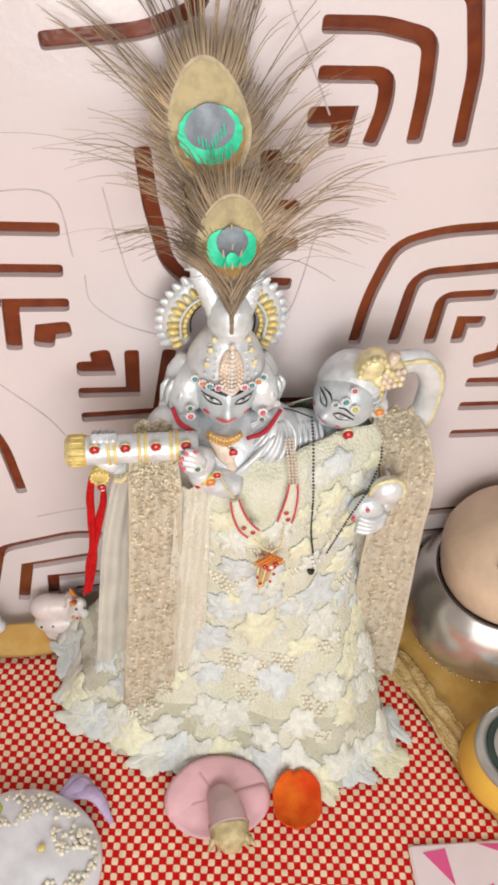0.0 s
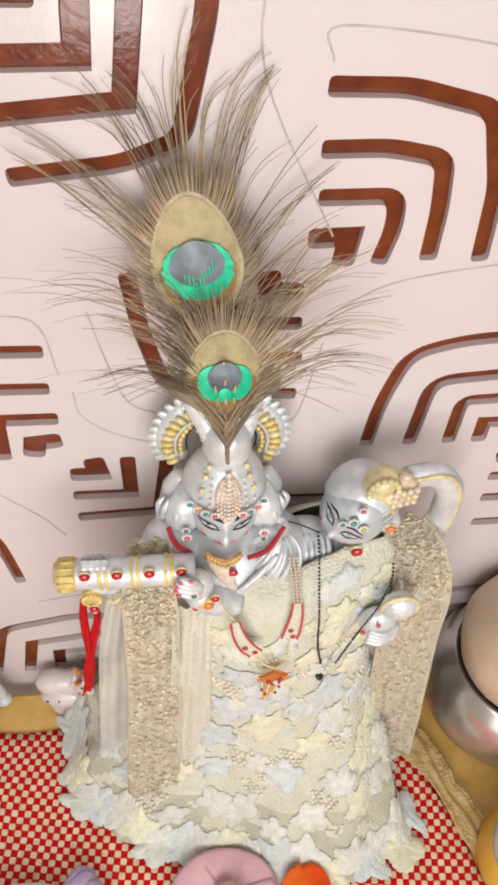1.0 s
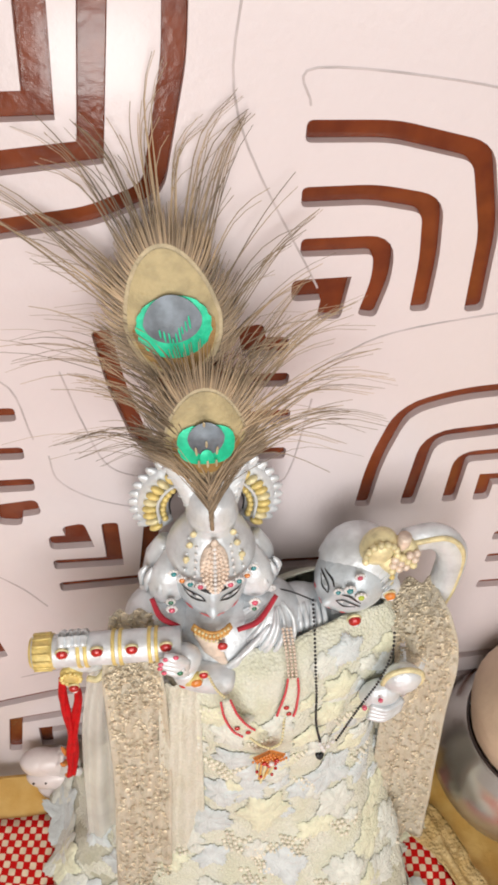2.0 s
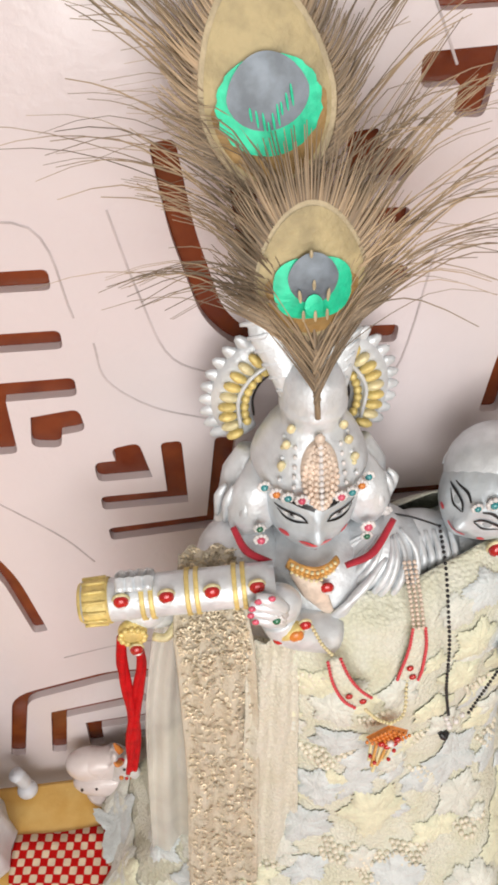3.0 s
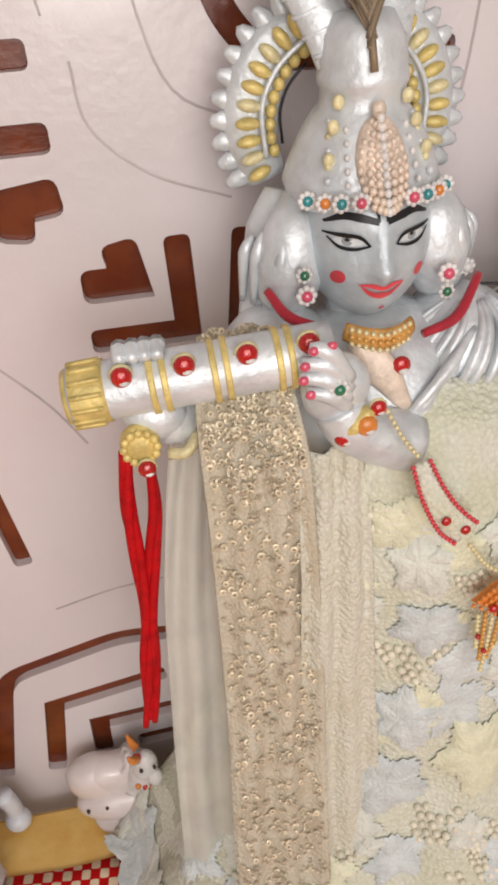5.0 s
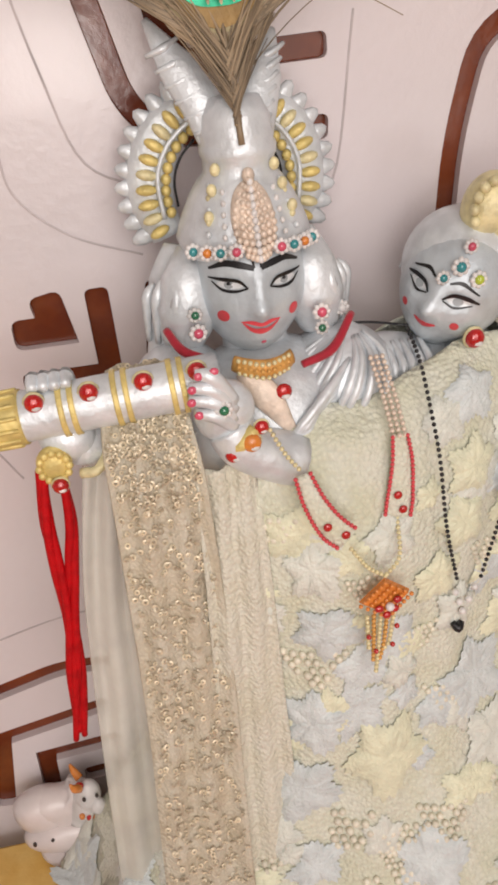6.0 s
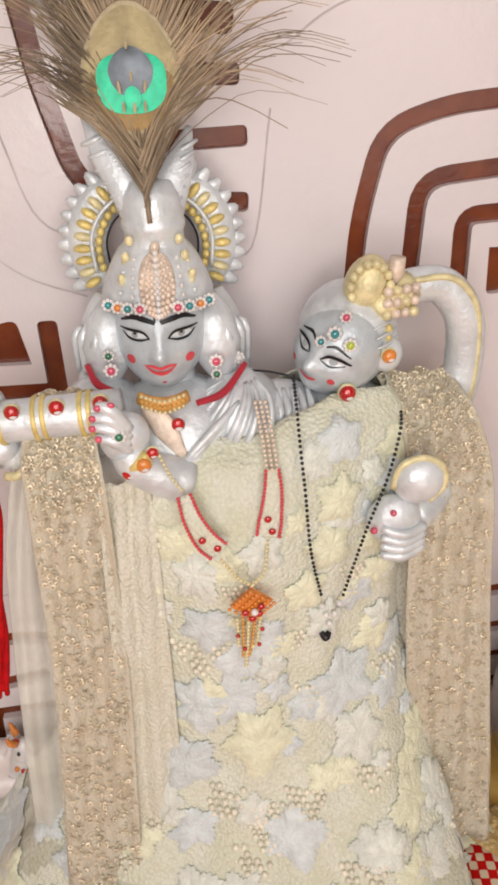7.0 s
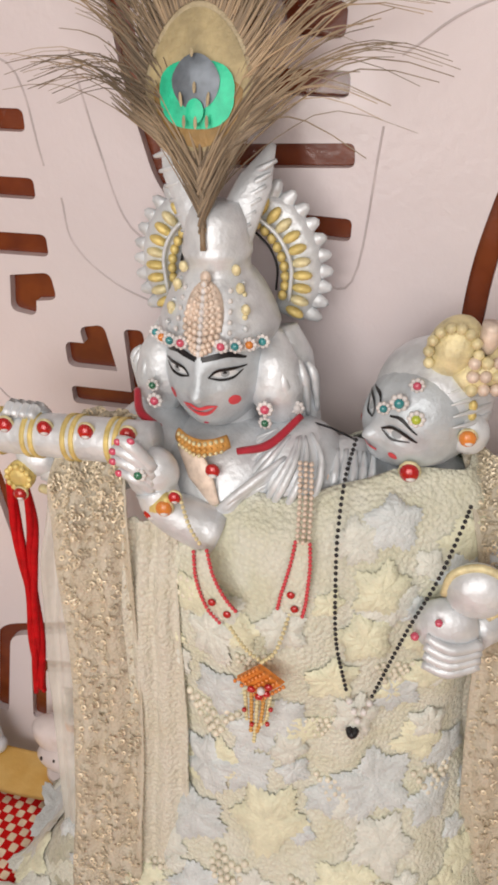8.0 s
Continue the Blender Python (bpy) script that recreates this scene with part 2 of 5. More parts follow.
def lathe(bm, rings, centre, mat=0, seg=40, turn=None):
    """A turned shape: rings of (radius, height) about the upright line through centre."""
    rot = Euler([radians(a) for a in (turn or (0, 0, 0))]).to_matrix()
    vs, fs = [], []
    for r, h in rings:
        for i in range(seg):
            a = 2 * math.pi * i / seg
            vs.append(Vector(centre) + rot @ Vector((r * math.cos(a), r * math.sin(a), h)))
    for k in range(len(rings) - 1):
        for i in range(seg):
            a, b = k * seg + i, k * seg + (i + 1) % seg
            fs.append((a, b, b + seg, a + seg))
    pushed(bm, vs, fs, mat)


def slab(bm, lo, hi, mat=0):
    x0, y0, z0 = lo
    x1, y1, z1 = hi
    pushed(bm, [(x0, y0, z0), (x1, y0, z0), (x1, y1, z0), (x0, y1, z0), (x0, y0, z1), (x1, y0, z1), (x1, y1, z1), (x0, y1, z1)],
           [(3, 2, 1, 0), (4, 5, 6, 7), (0, 1, 5, 4), (1, 2, 6, 5), (2, 3, 7, 6), (3, 0, 4, 7)], mat)


# ---- room and wall ----
WALL, GROOVE = 0.45, 0.005


def build_room():
    for name, lo, hi, mat in (("wall_shrine", (-1.6, WALL + GROOVE, -0.75), (2.0, WALL + 0.1, 1.9), "wall"), ("wall_back", (-1.6, -2.6, -0.75), (2.0, -2.5, 1.9), "plaster"),
                              ("wall_left", (-1.7, -2.6, -0.75), (-1.6, WALL + 0.1, 1.9), "plaster"), ("wall_right", (2.0, -2.6, -0.75), (2.1, WALL + 0.1, 1.9), "plaster"),
                              ("floor", (-1.7, -2.6, -0.85), (2.1, WALL + 0.1, -0.75), "plaster"), ("ceiling", (-1.7, -2.6, 1.9), (2.1, WALL + 0.1, 2.0), "plaster")):
        bm = bmesh.new()
        slab(bm, lo, hi)
        tagged(finish(name, bm, mat, smooth=False), "glossy pinkish white wall panel with brown geometric inlay" if name == "wall_shrine" else "plain painted room surface", "wall" if "wall" in name else name, kind="structure")


build_room()
wall = bpy.data.objects["wall_shrine"]


HOLES = []


def strip(name, pts, width, mat, proud=0.0012, curve=False, base=WALL, round_by=0.0):
    """A flat band with bevelled edges and softened ends, along pts (x, z) on the wall."""
    p = [Vector((a, b)) for a, b in pts]
    if round_by:
        q = [p[0]]
        for a, b, c in zip(p, p[1:], p[2:]):
            r = min(round_by, 0.45 * (a - b).length, 0.45 * (c - b).length)
            if r < width * 0.78 and abs((a - b).normalized().dot((c - b).normalized())) < 0.7:
                q.append(b)
                continue
            a, c = b + (a - b).normalized() * r, b + (c - b).normalized() * r
            q += [a * (1 - t) ** 2 + b * (2 * t * (1 - t)) + c * t * t for t in (0.0, 0.2, 0.4, 0.6, 0.8, 1.0)]
        p = q + [p[-1]]
    if curve:
        p = [Vector((q[0], q[1])) for q in spline([(a, b, 0) for a, b in pts], 6 * (len(pts) - 1))]
    h = width / 2

    def outline(h, trim):
        left, right = [], []
        for i, q in enumerate(p):
            d0 = (q - p[i - 1]).normalized() if i else (p[1] - q).normalized()
            d1 = (p[i + 1] - q).normalized() if i < len(p) - 1 else d0
            n0, n1 = Vector((-d0.y, d0.x)), Vector((-d1.y, d1.x))
            m = (n0 + n1).normalized()
            m = m / max(m.dot(n0), 0.55)
            end = -d1 if i == 0 else d0 if i == len(p) - 1 else None
            if end is None:
                left.append(q + m * h)
                right.append(q - m * h)
            else:
                steps = ((1.0, 0.55), (0.94, 0.28), (0.78, 0.09), (0.5, 0.0))
                one = [q + m * (h * k) - end * (trim + h * g) for k, g in steps]
                two = [q - m * (h * k) - end * (trim + h * g) for k, g in steps]
                left += one[::-1] if i == 0 else one
                right += two[::-1] if i == 0 else two
        return left + right[::-1]

    if base > WALL:
        HOLES.append(outline(h - 0.0002, 0.0002))
    rings = [(outline(h, 0), 0.0005), (outline(h, 0), -proud * 0.6), (outline(h - 0.0006, 0.0006), -proud)]
    bm = bmesh.new()
    n = len(rings[0][0])
    vs = [(q.x, base + y, q.y) for o, y in rings for q in o]
    fs = [(k * n + i, k * n + (i + 1) % n, (k + 1) * n + (i + 1) % n, (k + 1) * n + i) for k in range(2) for i in range(n)]
    half = n // 2
    for i in range(half - 1):
        fs.append((2 * n + i, 2 * n + i + 1, 2 * n + n - 2 - i, 2 * n + n - 1 - i))
    pushed(bm, vs, fs)
    bmesh.ops.recalc_face_normals(bm, faces=bm.faces[:])
    return part(name, bm, mat, wall, smooth=False)


def inlay(*pts, w=0.009, curve=False, bend=0.0078):
    strip("groove_inlay", [(x, z - 0.001) for x, z in pts], w + 0.0006, "brown", 0.0006, curve, WALL + GROOVE, bend)


def fine(*pts):
    strip("fine_line", pts, 0.0009, "line", 0.0004, True)


# nested corner motif, upper left
inlay((0.03, 0.574), (0.094, 0.575), w=0.009)
inlay((0.03, 0.550), (0.107, 0.553), (0.110, 0.62), w=0.011)
inlay((0.03, 0.524), (0.124, 0.535), (0.132, 0.62), w=0.010)
inlay((0.073, 0.501), (0.122, 0.508), (0.147, 0.519), (0.156, 0.57), (0.158, 0.63), w=0.009)
# nested corner motif, upper right
inlay((0.206, 0.543), (0.241, 0.543), (0.280, 0.534), (0.292, 0.497), (0.296, 0.454))
inlay((0.207, 0.515), (0.238, 0.516), (0.264, 0.511), (0.268, 0.484), (0.269, 0.455))
inlay((0.209, 0.491), (0.246, 0.492), (0.248, 0.475), (0.244, 0.453))
inlay((0.207, 0.4685), (0.2275, 0.4695), (0.226, 0.452), w=0.0115)
# arched motif on the right
inlay((0.264, 0.310), (0.266, 0.350), (0.275, 0.390), (0.304, 0.400), (0.400, 0.408), bend=0.016)
inlay((0.292, 0.310), (0.294, 0.368), (0.402, 0.379), bend=0.014)
inlay((0.318, 0.310), (0.317, 0.350), (0.354, 0.352))
inlay((0.338, 0.310), (0.337, 0.329), (0.353, 0.329), w=0.010)
# nested motif, lower right
inlay((0.356, 0.292), (0.376, 0.298), (0.376, 0.312), w=0.013)
inlay((0.357, 0.272), (0.398, 0.272), (0.400, 0.310))
inlay((0.359, 0.247), (0.420, 0.247), (0.424, 0.310))
inlay((0.361, 0.216), (0.440, 0.216), (0.448, 0.310))
for z in (0.114, 0.083, 0.057, 0.034):
    inlay((0.359, z), (0.46, z + 0.006))
inlay((0.287, 0.098), (0.318, 0.105))
inlay((0.290, 0.078), (0.318, 0.083))
# stacked bands on the left
inlay((0.0, 0.400), (0.076, 0.399))
inlay((0.0, 0.372), (0.076, 0.371))
inlay((0.042, 0.310), (0.043, 0.346), (0.078, 0.346), w=0.010)
inlay((0.014, 0.310), (0.016, 0.346), (0.038, 0.350), w=0.010)
inlay((0.060, 0.312), (0.062, 0.325), (0.078, 0.327), w=0.013)
# nested corner motif between flute and crown
inlay((0.079, 0.293), (0.097, 0.293), (0.094, 0.309), w=0.013)
inlay((0.079, 0.271), (0.116, 0.271), (0.115, 0.309), w=0.0095)
inlay((0.080, 0.247), (0.134, 0.250), (0.140, 0.309), w=0.0095)
# cup motif behind the feathers
inlay((0.121, 0.450), (0.126, 0.416), (0.136, 0.378), (0.148, 0.364), (0.214, 0.361))
inlay((0.146, 0.450), (0.152, 0.400), (0.160, 0.388), (0.214, 0.390))
inlay((0.170, 0.450), (0.174, 0.416), (0.211, 0.415))
inlay((0.190, 0.450), (0.192, 0.437), (0.209, 0.436), w=0.012)
inlay((0.219, 0.257), (0.262, 0.256))
# nested corner motif, lower left
inlay((-0.010, 0.016), (0.006, 0.094), (0.066, 0.110), (0.090, 0.107), w=0.0095, bend=0.012)
inlay((0.018, 0.014), (0.026, 0.067), (0.085, 0.078), w=0.0098)
inlay((0.045, 0.018), (0.046, 0.047), (0.087, 0.050), w=0.0098)
inlay((0.064, 0.026), (0.090, 0.028), w=0.010)
inlay((0.006, 0.262), (0.024, 0.225), (0.032, 0.166), w=0.008, bend=0.02)
def build_wall_face():
    """The wall's front skin, pierced by the grooves, with the grooves' side walls."""
    bm = bmesh.new()
    edges = []
    for loop in [[Vector((-1.6, -0.75)), Vector((2.0, -0.75)), Vector((2.0, 1.9)), Vector((-1.6, 1.9))]] + HOLES:
        vs = [bm.verts.new((q.x, WALL, q.y)) for q in loop]
        edges += [bm.edges.new((vs[i], vs[(i + 1) % len(vs)])) for i in range(len(vs))]
    bmesh.ops.triangle_fill(bm, use_beauty=True, use_dissolve=False, edges=edges, normal=(0, -1, 0))
    for loop in HOLES:
        n = len(loop)
        pushed(bm, [(q.x, WALL, q.y) for q in loop] + [(q.x, WALL + GROOVE, q.y) for q in loop], [(i, (i + 1) % n, n + (i + 1) % n, n + i) for i in range(n)])
    part("wall_face", bm, "wall", wall, smooth=False)


build_wall_face()
# fine drawn lines round the motifs
fine((0.100, 0.425), (0.108, 0.389), (0.119, 0.356), (0.145, 0.343))
fine((0.224, 0.400), (0.215, 0.339), (0.195, 0.342))
fine((0.229, 0.424), (0.260, 0.442), (0.330, 0.455))
fine((0.030, 0.420), (0.072, 0.420), (0.082, 0.380))
fine((0.180, 0.60), (0.180, 0.547), (0.219, 0.469))
fine((0.207, 0.552), (0.208, 0.566), (0.273, 0.560), (0.31, 0.55))
fine((0.088, 0.367), (0.091, 0.347), (0.109, 0.330), (0.136, 0.319))
fine((0.02, 0.290), (0.055, 0.250), (0.07, 0.225))
fine((0.04, 0.135), (0.07, 0.142), (0.10, 0.144))


# ---- table and cloth ----
def build_table():
    bm = bmesh.new()
    slab(bm, (-0.55, -0.45, -0.03), (0.95, 0.436, 0.0))
    bmesh.ops.bevel(bm, geom=bm.edges[:], offset=0.003, segments=2, affect="EDGES")
    table = finish("shrine_table", bm, "board", smooth=False)
    tagged(table, "yellow stained wooden shrine table against the wall", "table")
    for x in (-0.5, 0.9):
        for y in (-0.4, 0.39):
            leg = bmesh.new()
            slab(leg, (x - 0.025, y - 0.025, -0.75), (x + 0.025, y + 0.025, -0.028))
            part("leg", leg, "board", table, smooth=False)
    nx, ny = 110, 80
    vs = []
    for j in range(ny + 1):
        for i in range(nx + 1):
            u, v = i / nx, j / ny
            y = -0.35 + 0.751 * v
            right = 0.350 + 0.035 * max(0.0, (0.34 - y)) / 0.1 + 0.006 * noise.noise(Vector((0, y * 25, 0)))
            left = -0.012 - 0.35 * max(0.0, 0.32 - y) + 0.003 * noise.noise(Vector((4, y * 25, 0)))
            x = left + (min(right, 0.62) - left) * u
            edge = max(0.0, 1 - min(1 - v, 1 - u, u) * 30)
            z = 0.003 + 0.0012 * noise.noise(Vector((x * 18, y * 18, 3))) * (1 - edge) - 0.0012 * edge
            vs.append((x, y + 0.003 * noise.noise(Vector((x * 20, 0, 7))) * v, z))
    fs = [(j * (nx + 1) + i, j * (nx + 1) + i + 1, (j + 1) * (nx + 1) + i + 1, (j + 1) * (nx + 1) + i) for j in range(ny) for i in range(nx)]
    bm = bmesh.new()
    pushed(bm, vs, fs)
    cloth = finish("table_cloth", bm, "check")
    tagged(cloth, "red and cream checked cotton cloth spread on the table", "tablecloth")
    mod = cloth.modifiers.new("thickness", "SOLIDIFY")
    mod.thickness, mod.offset = 0.0012, -1


build_table()


# ---- statue ----
SL = ["silver", "gold", "paleg", "peach", "black", "eye", "lip", "gem", "orange", "white", "teal", "green", "pinkgem", "lime", "face"]
IX = {k: i for i, k in enumerate(SL)}


class Head:
    """A modelled head whose face looks along -y of its own pose."""

    def __init__(self, m, a, b, c, nose=0.0045):
        self.m, self.a, self.b, self.c, self.nose = m, a, b, c, nose

    def relief(self, x, z):
        a, c = self.a, self.c

        def g(x0, z0, sx, sz):
            return math.exp(-((x / a - x0) / sx) ** 2 - ((z / c - z0) / sz) ** 2)
        ridge = self.nose * math.exp(-((x / a) / 0.13) ** 2) * (math.exp(-((z / c + 0.20) / 0.13) ** 2) + 0.45 * math.exp(-((z / c - 0.06) / 0.2) ** 2))
        return (ridge + 0.0014 * g(-0.1, -0.2, 0.14, 0.08) * 0.6 + 0.0014 * g(0.1, -0.2, 0.14, 0.08) * 0.6 - 0.0016 * (g(-0.4, 0.1, 0.24, 0.11) + g(0.4, 0.1, 0.24, 0.11))
                + 0.0013 * g(0, -0.41, 0.2, 0.055) + 0.0018 * g(0, -0.68, 0.25, 0.14) + 0.0009 * (g(-0.48, -0.25, 0.28, 0.2) + g(0.48, -0.25, 0.28, 0.2)))

    def half(self, z):
        t = z / self.c
        return self.a * (1 - 0.16 * max(0, -t) ** 1.6)

    def front(self, x, z, lift=0.0):
        a = self.half(z)
        q = max(0.02, 1 - (x / a) ** 2 - (z / self.c) ** 2)
        return self.m @ Vector((x, -self.b * math.sqrt(q) - self.relief(x, z) - lift, z))

    def build(self, bm, mat):
        seg, rings = 64, 48
        vs, fs = [], []
        for j in range(rings + 1):
            p = math.pi * (0.004 + 0.992 * j / rings)
            z = self.c * math.cos(p)
            for i in range(seg):
                t = 2 * math.pi * i / seg
                x, y = self.half(z) * math.sin(p) * math.cos(t), self.b * math.sin(p) * math.sin(t)
                if y < 0:
                    y -= self.relief(x, z) * min(1, -y / (0.3 * self.b))
                vs.append(self.m @ Vector((x, y, z)))
        for j in range(rings):
            for i in range(seg):
                a, b = j * seg + i, j * seg + (i + 1) % seg
                fs.append((a, a + seg, b + seg, b))
        pushed(bm, vs, fs, mat)

    def stroke(self, bm, pts, widths, mat, lift=0.0003, n=14):
        """A painted line on the face through (x, z) points, as broad as widths along it."""
        c = spline([(x, 0, z) for x, z in pts], n)
        vs, fs = [], []
        for k, p in enumerate(c):
            d = c[min(k + 1, n)] - c[max(k - 1, 0)]
            nn = Vector((-d.z, 0, d.x)).normalized()
            s = (len(widths) - 1) * k / n
            i = min(int(s), len(widths) - 2)
            w = (widths[i] + (widths[i + 1] - widths[i]) * (s - i)) / 2
            for e in (-1, 0, 1):
                q = p + nn * (w * e)
                vs.append(self.front(q.x, q.z, lift))
        for k in range(n):
            for e in (0, 1):
                a = 3 * k + e
                fs.append((a, a + 3, a + 4, a + 1))
        pushed(bm, vs, fs, mat)

    def dot(self, bm, x, z, rx, rz, mat, lift=0.0003, seg=14):
        vs = [self.front(x, z, lift + 0.0002)]
        for f in (0.6, 1.0):
            vs += [self.front(x + f * rx * math.cos(2 * math.pi * i / seg), z + f * rz * math.sin(2 * math.pi * i / seg), lift * (1.3 - f * 0.6)) for i in range(seg)]
        fs = [(0, 1 + i, 1 + (i + 1) % seg) for i in range(seg)] + [(1 + i, 1 + seg + i, 1 + seg + (i + 1) % seg, 1 + (i + 1) % seg) for i in range(seg)]
        pushed(bm, vs, fs, mat)


def flower(bm, c, r, core, rim="white"):
    """A small stuck-on stone with a ring of tiny petals round it, facing the room."""
    for i in range(8):
        a = 2 * math.pi * i / 8
        ball(bm, (c[0] + r * 0.7 * math.cos(a), c[1], c[2] + r * 0.7 * math.sin(a)), (r * 0.34, r * 0.3, r * 0.34), IX[rim], seg=6, rings=4)
    ball(bm, (c[0], c[1] - r * 0.2, c[2]), (r * 0.55, r * 0.45, r * 0.55), IX[core], seg=10, rings=6)


def stone(bm, c, r, mat="gem"):
    """A red stone in a pale gold cup."""
    ball(bm, (c[0], c[1] + r * 0.2, c[2]), (r * 1.15, r * 0.5, r * 1.15), IX["paleg"], seg=12, rings=6)
    ball(bm, (c[0], c[1] - r * 0.15, c[2]), (r, r * 0.7, r), IX[mat], seg=12, rings=8)
    # highlight low on the stone, modelled as a white spot
    ball(bm, (c[0] + r * 0.15, c[1] - r * 0.62, c[2] - r * 0.35), (r * 0.5, r * 0.3, r * 0.28), IX["white"], seg=8, rings=5)


def build_flute_figure(bm):
    S, G = IX["silver"], IX["gold"]
    h = Head(pose(0.170, 0.408, 0.319, -4, 0, -2), 0.0208, 0.0258, 0.0272)
    h.build(bm, IX["face"])
    for s in (-1, 1):
        h.stroke(bm, [(s * 0.0012, 0.0088), (s * 0.006, 0.0100), (s * 0.0105, 0.0104), (s * 0.0155, 0.0084)], (0.0017, 0.0023, 0.0019, 0.0007), IX["black"])
        h.dot(bm, s * 0.0092, 0.0034, 0.0044, 0.0015, IX["silver"], 0.0002)
        h.dot(bm, s * 0.0095 - 0.0003, 0.0034, 0.0015, 0.0014, IX["eye"], 0.0004)
        h.dot(bm, s * 0.0095 - 0.0003, 0.0037, 0.0007, 0.0007, IX["black"], 0.0006)
        h.stroke(bm, [(s * 0.0038, 0.0022), (s * 0.0065, 0.0046), (s * 0.0112, 0.0052), (s * 0.0160, 0.0056)], (0.0006, 0.0012, 0.0014, 0.0005), IX["black"], 0.0005)
        h.stroke(bm, [(s * 0.0040, 0.0022), (s * 0.008, 0.0012), (s * 0.0120, 0.0018), (s * 0.0150, 0.0044)], (0.0005, 0.0009, 0.0010, 0.0004), IX["black"], 0.0005)
        h.stroke(bm, [(s * 0.0016, 0.0150), (s * 0.0014, 0.0118), (s * 0.0012, 0.0088)], (0.0008, 0.0009, 0.0008), IX["black"])
        h.dot(bm, s * 0.0123, -0.0076, 0.0019, 0.0023, IX["lip"])
    h.stroke(bm, [(-0.0068, -0.0095), (-0.003, -0.0098), (0.0, -0.0105), (0.003, -0.0098), (0.0068, -0.0095)], (0.0004, 0.0016, 0.0014, 0.0016, 0.0004), IX["lip"], 0.0006)
    h.stroke(bm, [(-0.0062, -0.0100), (-0.003, -0.0128), (0.0, -0.0134), (0.003, -0.0128), (0.0062, -0.0100)], (0.0004, 0.0018, 0.0026, 0.0018, 0.0004), IX["lip"], 0.0006)
    h.dot(bm, 0.001, -0.0185, 0.0010, 0.0008, IX["pinkgem"])
    # hair and ear lobes falling to the shoulders
    for s, x in ((-1, 0.1480), (1, 0.1925)):
        tube(bm, [(x + s * -0.002, 0.412, 0.331), (x, 0.405, 0.322), (x + s * 0.001, 0.404, 0.311), (x + s * 0.004, 0.408, 0.298)], (0.004, 0.0095, 0.0115, 0.008), S, 18, 14, 0.9)
        tube(bm, [(x + s * 0.001, 0.420, 0.330), (x + s * 0.004, 0.418, 0.318), (x + s * 0.007, 0.418, 0.300), (x + s * 0.012, 0.415, 0.288)], (0.005, 0.009, 0.009, 0.006), S, 18, 14)
        for k in range(4):
            tube(bm, [(x + s * (0.003 + k * 0.003), 0.401 + k * 0.003, 0.326 - k * 0.002), (x + s * (0.006 + k * 0.003), 0.397 + k * 0.004, 0.315), (x + s * (0.007 + k * 0.003), 0.402 + k * 0.004, 0.297)], (0.001, 0.0022, 0.001), S, 10, 6)
    flower(bm, (0.1475, 0.3905, 0.3135), 0.0028, "green")
    flower(bm, (0.1480, 0.3900, 0.3070), 0.0034, "pinkgem")
    flower(bm, (0.1925, 0.3900, 0.3085), 0.0034, "pinkgem")
    flower(bm, (0.1925, 0.3900, 0.3025), 0.0028, "green")
    flower(bm, (0.2030, 0.4000, 0.3050), 0.0030, "white")
    # crown: band of stones, tapering cap, plume holder and two scalloped crescents
    lathe(bm, [(0.0222, 0.330), (0.0238, 0.3350), (0.0226, 0.339), (0.0205, 0.344), (0.0180, 0.349), (0.0150, 0.3535), (0.0130, 0.3555), (0.0124, 0.357), (0.0124, 0.3605), (0.0132, 0.362), (0.0132, 0.3645), (0.0123, 0.366), (0.0126, 0.368), (0.0118, 0.3700), (0.0112, 0.3740), (0.0084, 0.3795), (0.0, 0.3805)], (0.170, 0.410, 0.0), S)
    for k, (core, x) in enumerate((("teal", -0.0205), ("orange", -0.0165), ("teal", -0.0125), ("pinkgem", -0.0075), ("pinkgem", 0.0078), ("teal", 0.0125), ("orange", 0.0170), ("teal", 0.0208))):
        flower(bm, (0.170 + x, 0.4085 - math.sqrt(max(0, 0.0252 ** 2 - x * x)), 0.3362 + abs(x) * -0.08), 0.0029, core)
    ball(bm, (0.170, 0.3908, 0.3440), (0.0074, 0.0036, 0.0128), IX["peach"], (-24, 0, 0), 20, 14)
    for j in range(11):
        g = j / 10
        half = 0.0072 * math.sin(math.pi * (0.16 + 0.80 * g)) * (1 - 0.25 * g)
        for i in range(-3, 4):
            e = i / 3
            ball(bm, (0.170 + half * e, 0.3815 + 0.0108 * g + 0.0026 * e * e, 0.3330 + 0.0225 * g + 0.0009 * abs(e)), (0.0012, 0.0011, 0.0013), IX["white"] if i == 0 else IX["peach"], None, 7, 5)
    ball(bm, (0.170, 0.3945, 0.3572), (0.0022, 0.0016, 0.0026), IX["peach"], None, 8, 6)
    for e in (-1, 1):
        for k in range(5):
            ball(bm, (0.170 + e * (0.0102 - 0.0004 * k), 0.3878 + 0.0021 * k, 0.3395 + 0.0032 * k), (0.0009, 0.0009, 0.0011), IX["white"], None, 7, 5)
            ball(bm, (0.170 + e * (0.0150 - 0.0007 * k), 0.3918 + 0.0024 * k, 0.3400 + 0.0034 * k), (0.0011, 0.0009, 0.0012), IX["paleg"] if k % 2 else S, None, 7, 5)
    for x, z in ((-0.014, 0.345), (-0.012, 0.353), (0.012, 0.353), (0.0145, 0.346), (-0.010, 0.359), (0.010, 0.359)):
        ball(bm, (0.170 + x, 0.3945 + (z - 0.345) * 0.35, z), (0.0018, 0.0012, 0.0022), IX["paleg"], seg=8, rings=6)
